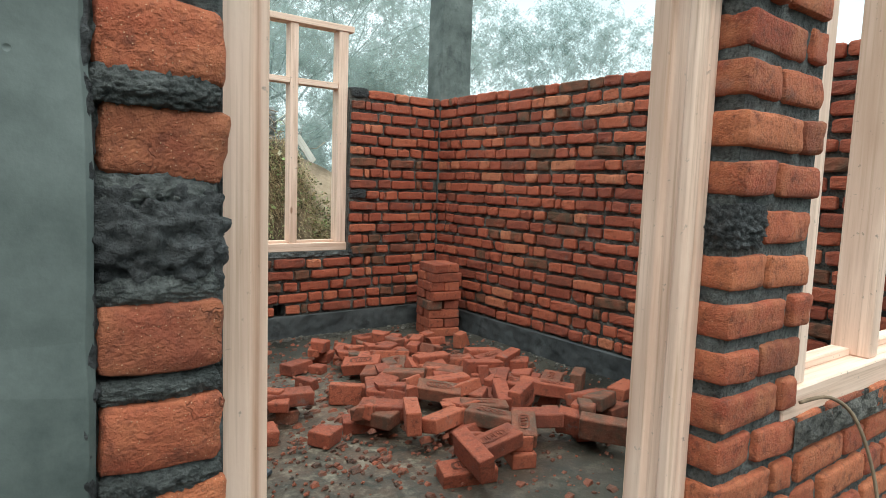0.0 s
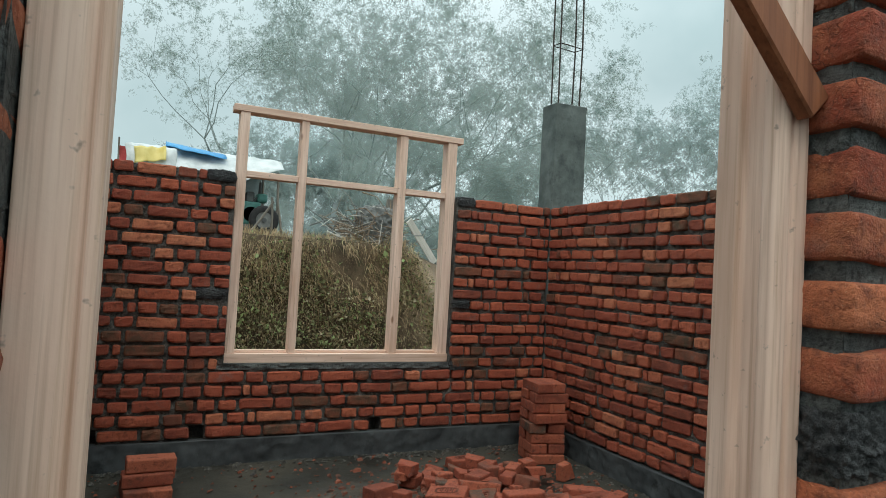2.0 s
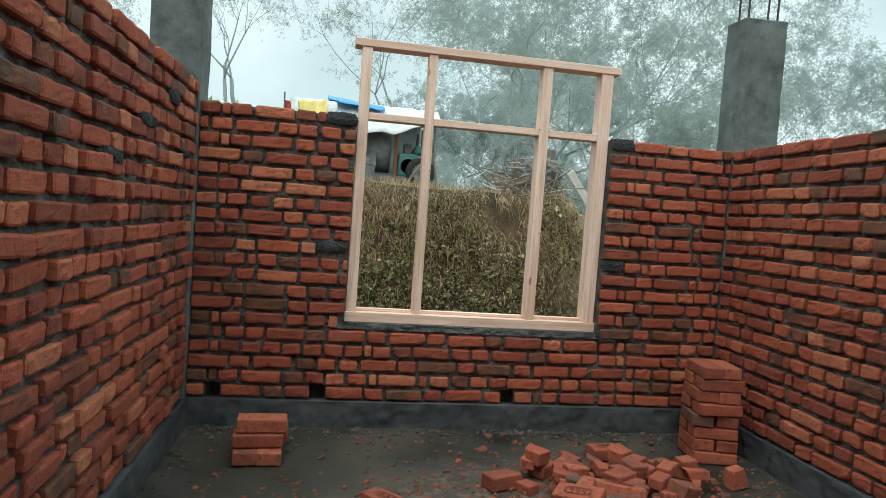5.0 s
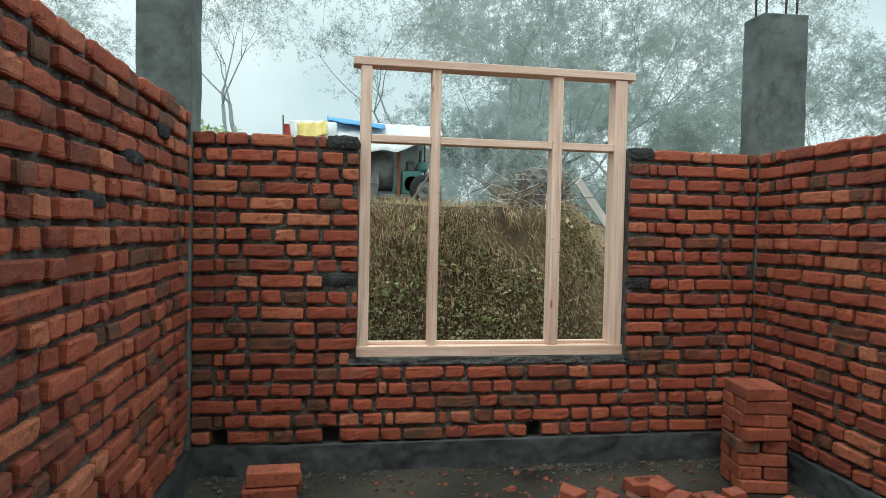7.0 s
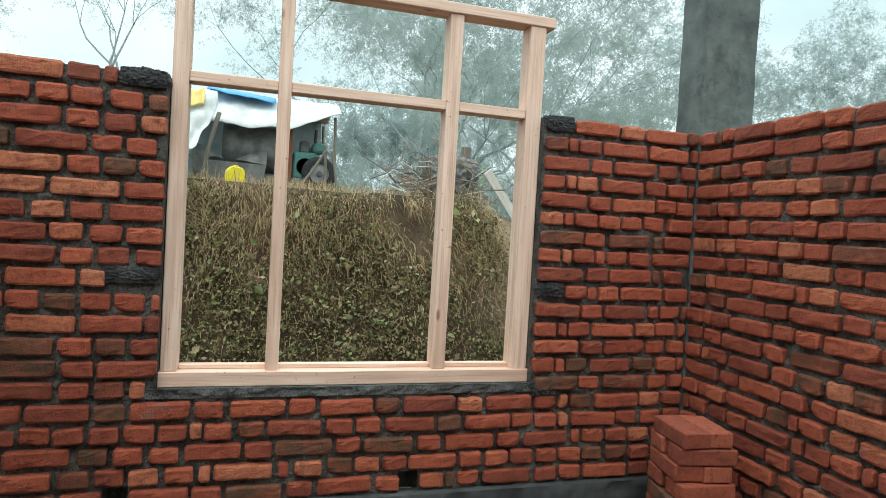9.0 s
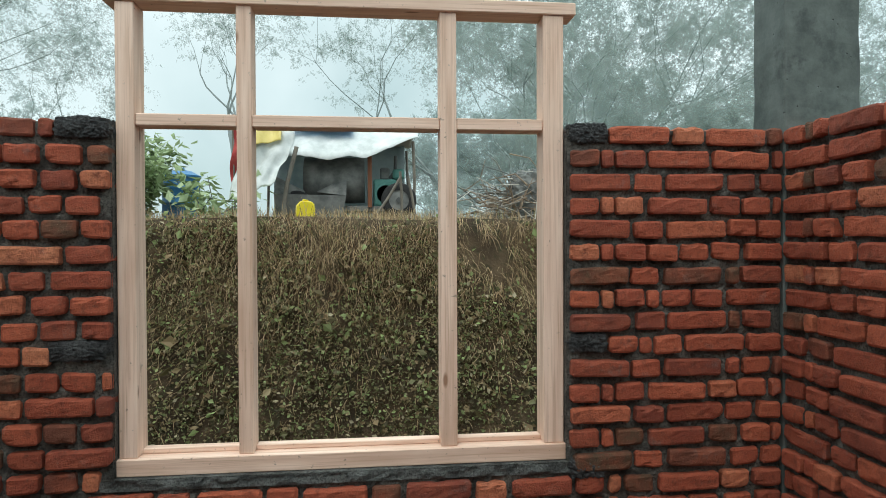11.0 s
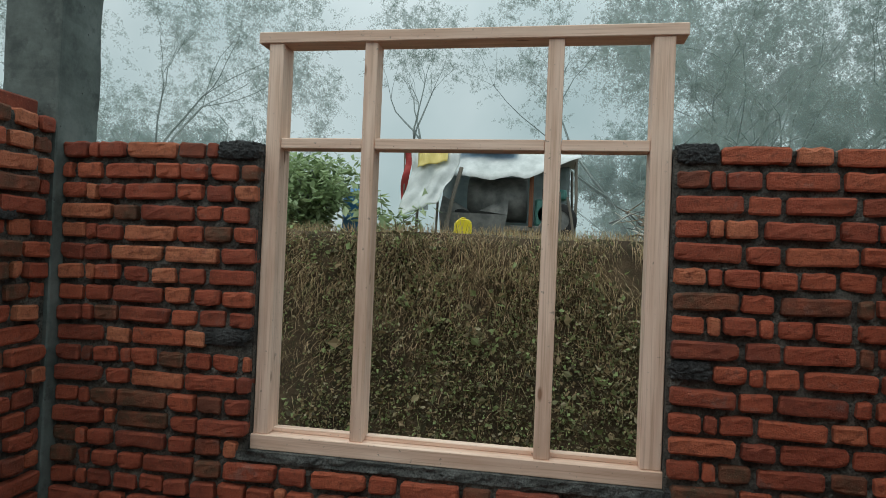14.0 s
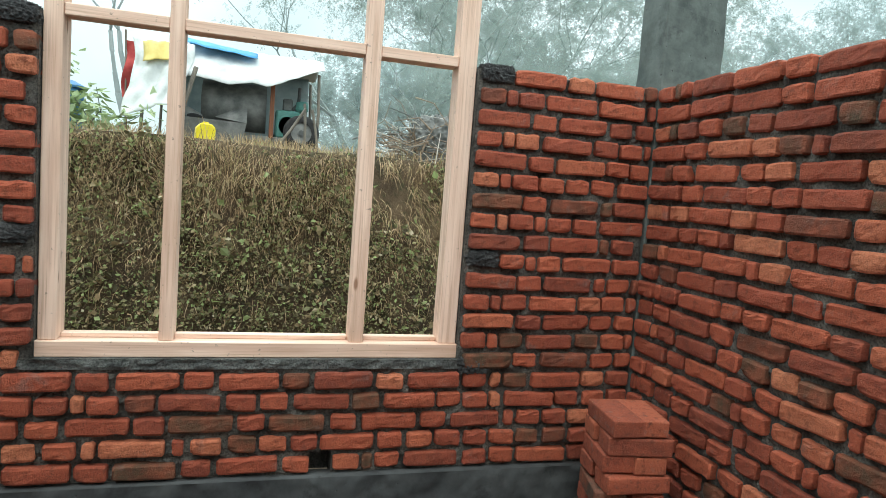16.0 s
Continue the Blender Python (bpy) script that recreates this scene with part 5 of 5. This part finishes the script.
for x, d in ((-1.0, 0.42), (0.0, -0.42)):
    bm = bmesh.new()
    a = [(x, -0.44, 0.34), (x + d, -0.3, 0.4), (x, -0.2, 0.62)]
    lo = [bm.verts.new(p) for p in a]
    hi = [bm.verts.new((p[0], p[1] + 0.015, p[2] + 0.005)) for p in a]
    bm.faces.new(lo)
    bm.faces.new(hi[::-1])
    for i in range(3):
        bm.faces.new((lo[i], hi[i], hi[(i + 1) % 3], lo[(i + 1) % 3]))
    part("hopper_wing", bm, MACHINE, mixer)
eng = part("engine", box((0.38, -0.2, 0.2), (0.72, 0.16, 0.6), 0.03, segs=2), ENGINE, mixer, "green painted engine block")
part("cylinder_head", box((0.48, -0.08, 0.6), (0.62, 0.12, 0.78), 0.02), MACHINE, eng)
part("fuel_tank", box((0.66, -0.14, 0.6), (0.84, 0.14, 0.76), 0.04, segs=2), ENGINE, eng)
part("exhaust", tube([(0.62, -0.06, 0.62), (0.7, -0.1, 0.72), (0.71, -0.1, 0.95)], 0.025, 8), MACHINE_DARK, eng)
part("flywheel", tube([(0.56, -0.2, 0.38), (0.56, -0.13, 0.38)], 0.13, 20), MACHINE_DARK, eng)
part("upright", box((0.3, -0.3, 0.18), (0.36, -0.24, 0.95), 0.006), WOOD_DARK, mixer)

def wheel(parent, x, y, z, rad, wide):
    """A tyre with a rim and a hub, its axle along y."""
    bm = bmesh.new()
    prof = [(0.56, -0.4), (0.86, -0.5), (0.97, -0.36), (1.0, 0.0), (0.97, 0.36), (0.86, 0.5), (0.56, 0.4)]
    n = 28
    rings = [[bm.verts.new((x + math.cos(6.2832 * i / n) * rad * k, y + w * wide, z + math.sin(6.2832 * i / n) * rad * k)) for k, w in prof] for i in range(n)]
    for i in range(n):
        a, b = rings[i], rings[(i + 1) % n]
        for j in range(len(prof) - 1):
            bm.faces.new((a[j], a[j + 1], b[j + 1], b[j]))
    t = part("wheel", bm, TYRE, parent, "worn black tyre", True)
    bm = bmesh.new()
    add_tube(bm, [(x, y - wide * 0.3, z), (x, y + wide * 0.3, z)], rad * 0.58, 24)
    part("rim", bm, MACHINE, t)
    bm = bmesh.new()
    add_tube(bm, [(x, y - wide * 0.45, z), (x, y + wide * 0.2, z)], rad * 0.16, 12)
    part("hub", bm, MACHINE_DARK, t)


wheel(mixer, 0.74, -0.5, 0.27, 0.25, 0.15)
wheel(mixer, 0.6, 0.45, 0.2, 0.24, 0.15)
wheel(mixer, -0.7, 0.45, 0.2, 0.24, 0.15)
wheel(mixer, -0.7, -0.3, 0.2, 0.22, 0.13)

# yellow jerrycan at the bank's edge
cz = ground_z(1.0, 4.95) - 0.02
can = holder("jerrycan", pose(0.98, 4.95, cz, 0, 3, 14), "bright yellow plastic jerrycan standing on the bank edge", "jerrycan")
bm = bmesh.new()
pts = [(-0.1, 0), (0.1, 0), (0.112, 0.03), (0.112, 0.17), (0.07, 0.25), (-0.06, 0.255), (-0.112, 0.18), (-0.112, 0.03)]
pts = [(x * 0.9, z * 0.74) for x, z in pts]
lo = [bm.verts.new((x, -0.065, z)) for x, z in pts]
hi = [bm.verts.new((x, 0.065, z)) for x, z in pts]
bm.faces.new(lo)
bm.faces.new(hi[::-1])
for i in range(len(pts)):
    bm.faces.new((lo[i], hi[i], hi[(i + 1) % len(pts)], lo[(i + 1) % len(pts)]))
bmesh.ops.recalc_face_normals(bm, faces=bm.faces)
bmesh.ops.bevel(bm, geom=list(bm.edges), offset=0.014, segments=2, affect='EDGES', profile=0.5)
part("body", bm, CAN, can, smooth=False)
part("handle", tube([(-0.04, 0, 0.176), (-0.025, 0, 0.2), (0.02, 0, 0.198), (0.035, 0, 0.176)], 0.009, 7), CAN, can)
part("cap", tube([(0.072, 0, 0.15), (0.084, 0, 0.168)], 0.02, 10), CAN, can)

# blue barrel behind the bush
bx, by = -1.1, 7.5
barrel = holder("water_drum", pose(bx, by, ground_z(bx, by)), "blue plastic water drum with a domed lid", "barrel")
bm = bmesh.new()
prof = [(0.24, 0), (0.26, 0.03), (0.26, 0.2), (0.272, 0.22), (0.26, 0.24), (0.26, 0.42), (0.272, 0.44), (0.26, 0.46), (0.255, 0.6)]
n = 24
rings = [[bm.verts.new((math.cos(6.2832 * i / n) * q, math.sin(6.2832 * i / n) * q, z)) for i in range(n)] for q, z in prof]
for a, b in zip(rings, rings[1:]):
    for i in range(n):
        bm.faces.new((a[i], a[(i + 1) % n], b[(i + 1) % n], b[i]))
part("body", bm, BLUE_PLASTIC, barrel, smooth=True)
bm = bmesh.new()
prof = [(0.285, 0.6), (0.285, 0.63), (0.15, 0.7), (0.06, 0.72), (0.05, 0.75)]
rings = [[bm.verts.new((math.cos(6.2832 * i / n) * q, math.sin(6.2832 * i / n) * q, z)) for i in range(n)] for q, z in prof]
for a, b in zip(rings, rings[1:]):
    for i in range(n):
        bm.faces.new((a[i], a[(i + 1) % n], b[(i + 1) % n], b[i]))
bm.faces.new(rings[-1])
part("lid", bm, BLUE_PLASTIC, barrel)

# brushwood heap, plank, sticks and scraps
q = random.Random(9)
gx, gy = 3.75, 6.1
gz = ground_z(3.5, 6.1)
brush = holder("brushwood_heap", pose(gx, gy, gz), "heap of cut grey-brown brushwood and roots", "brushwood")
for i in range(210):
    p = Vector((q.gauss(-0.03, 0.37), q.gauss(0, 0.24), abs(q.gauss(0, 0.25))))
    d = Vector((q.gauss(-0.5, 0.7), q.gauss(0, 0.4), q.gauss(0.25, 0.4))).normalized() * q.uniform(0.3, 0.8)
    w = Vector((q.gauss(0, 0.06), q.gauss(0, 0.06), q.gauss(0, 0.06)))
    part("branch", tube([p - d * 0.5, p + w, p + d * 0.5], q.uniform(0.006, 0.018), 5, 0.004), (TWIG, WOOD_GREY, TWIG, BARK, WOOD_PALE)[i % 5], brush)
lump("root_ball", brush, (0.18, 0.1, 0.32), (0.66, 0.45, 0.6), 3, BARK, "grey matted root ball")
part("stump", tube([(0.32, 0.05, 0.3), (0.36, 0.05, 0.55), (0.38, 0.06, 0.78)], 0.09, 9, 0.075), WOOD_GREY, brush)
pl = tagged(part("plank", box((-0.065, -0.014, 0), (0.065, 0.014, 0.9), 0.004), WOOD_PALE), "pale split plank leaning on the bank end", "plank")
pl.matrix_world = pose(4.83, 5.72, land(4.83, 5.72) + 0.005, 4, -41, 8)
for x, y, ax, ay, ln in ((1.75, 5.9, 4, 33, 0.62), (2.1, 6.0, 3, -2, 0.6), (2.28, 6.1, 0, -10, 0.55)):
    st = tagged(part("stick", tube([(0, 0, -0.08), (0.01, 0, ln * 0.5), (0, 0, ln)], 0.018, 6), WOOD_GREY), "grey stick stuck into the terrace", "stick", "sticks on the terrace")
    st.matrix_world = pose(x, y, ground_z(x, y), ax, ay, 0)
sc = tagged(part("wood_scrap", box((-0.02, -0.012, -0.09), (0.05, 0.012, 0.09), 0.004), WOOD_PALE), "pale torn wood scrap lying on the bank", "scrap")
sc.matrix_world = pose(3.42, 4.34, 1.08, -20, 35, 0)
sl = tagged(part("grey_stone", box((-0.13, -0.05, -0.05), (0.13, 0.05, 0.05), 0.02, segs=2), SLATE), "grey stone block on the bank end", "stone")
sl.matrix_world = pose(3.62, 4.4, 1.26, -10, 4, 0)
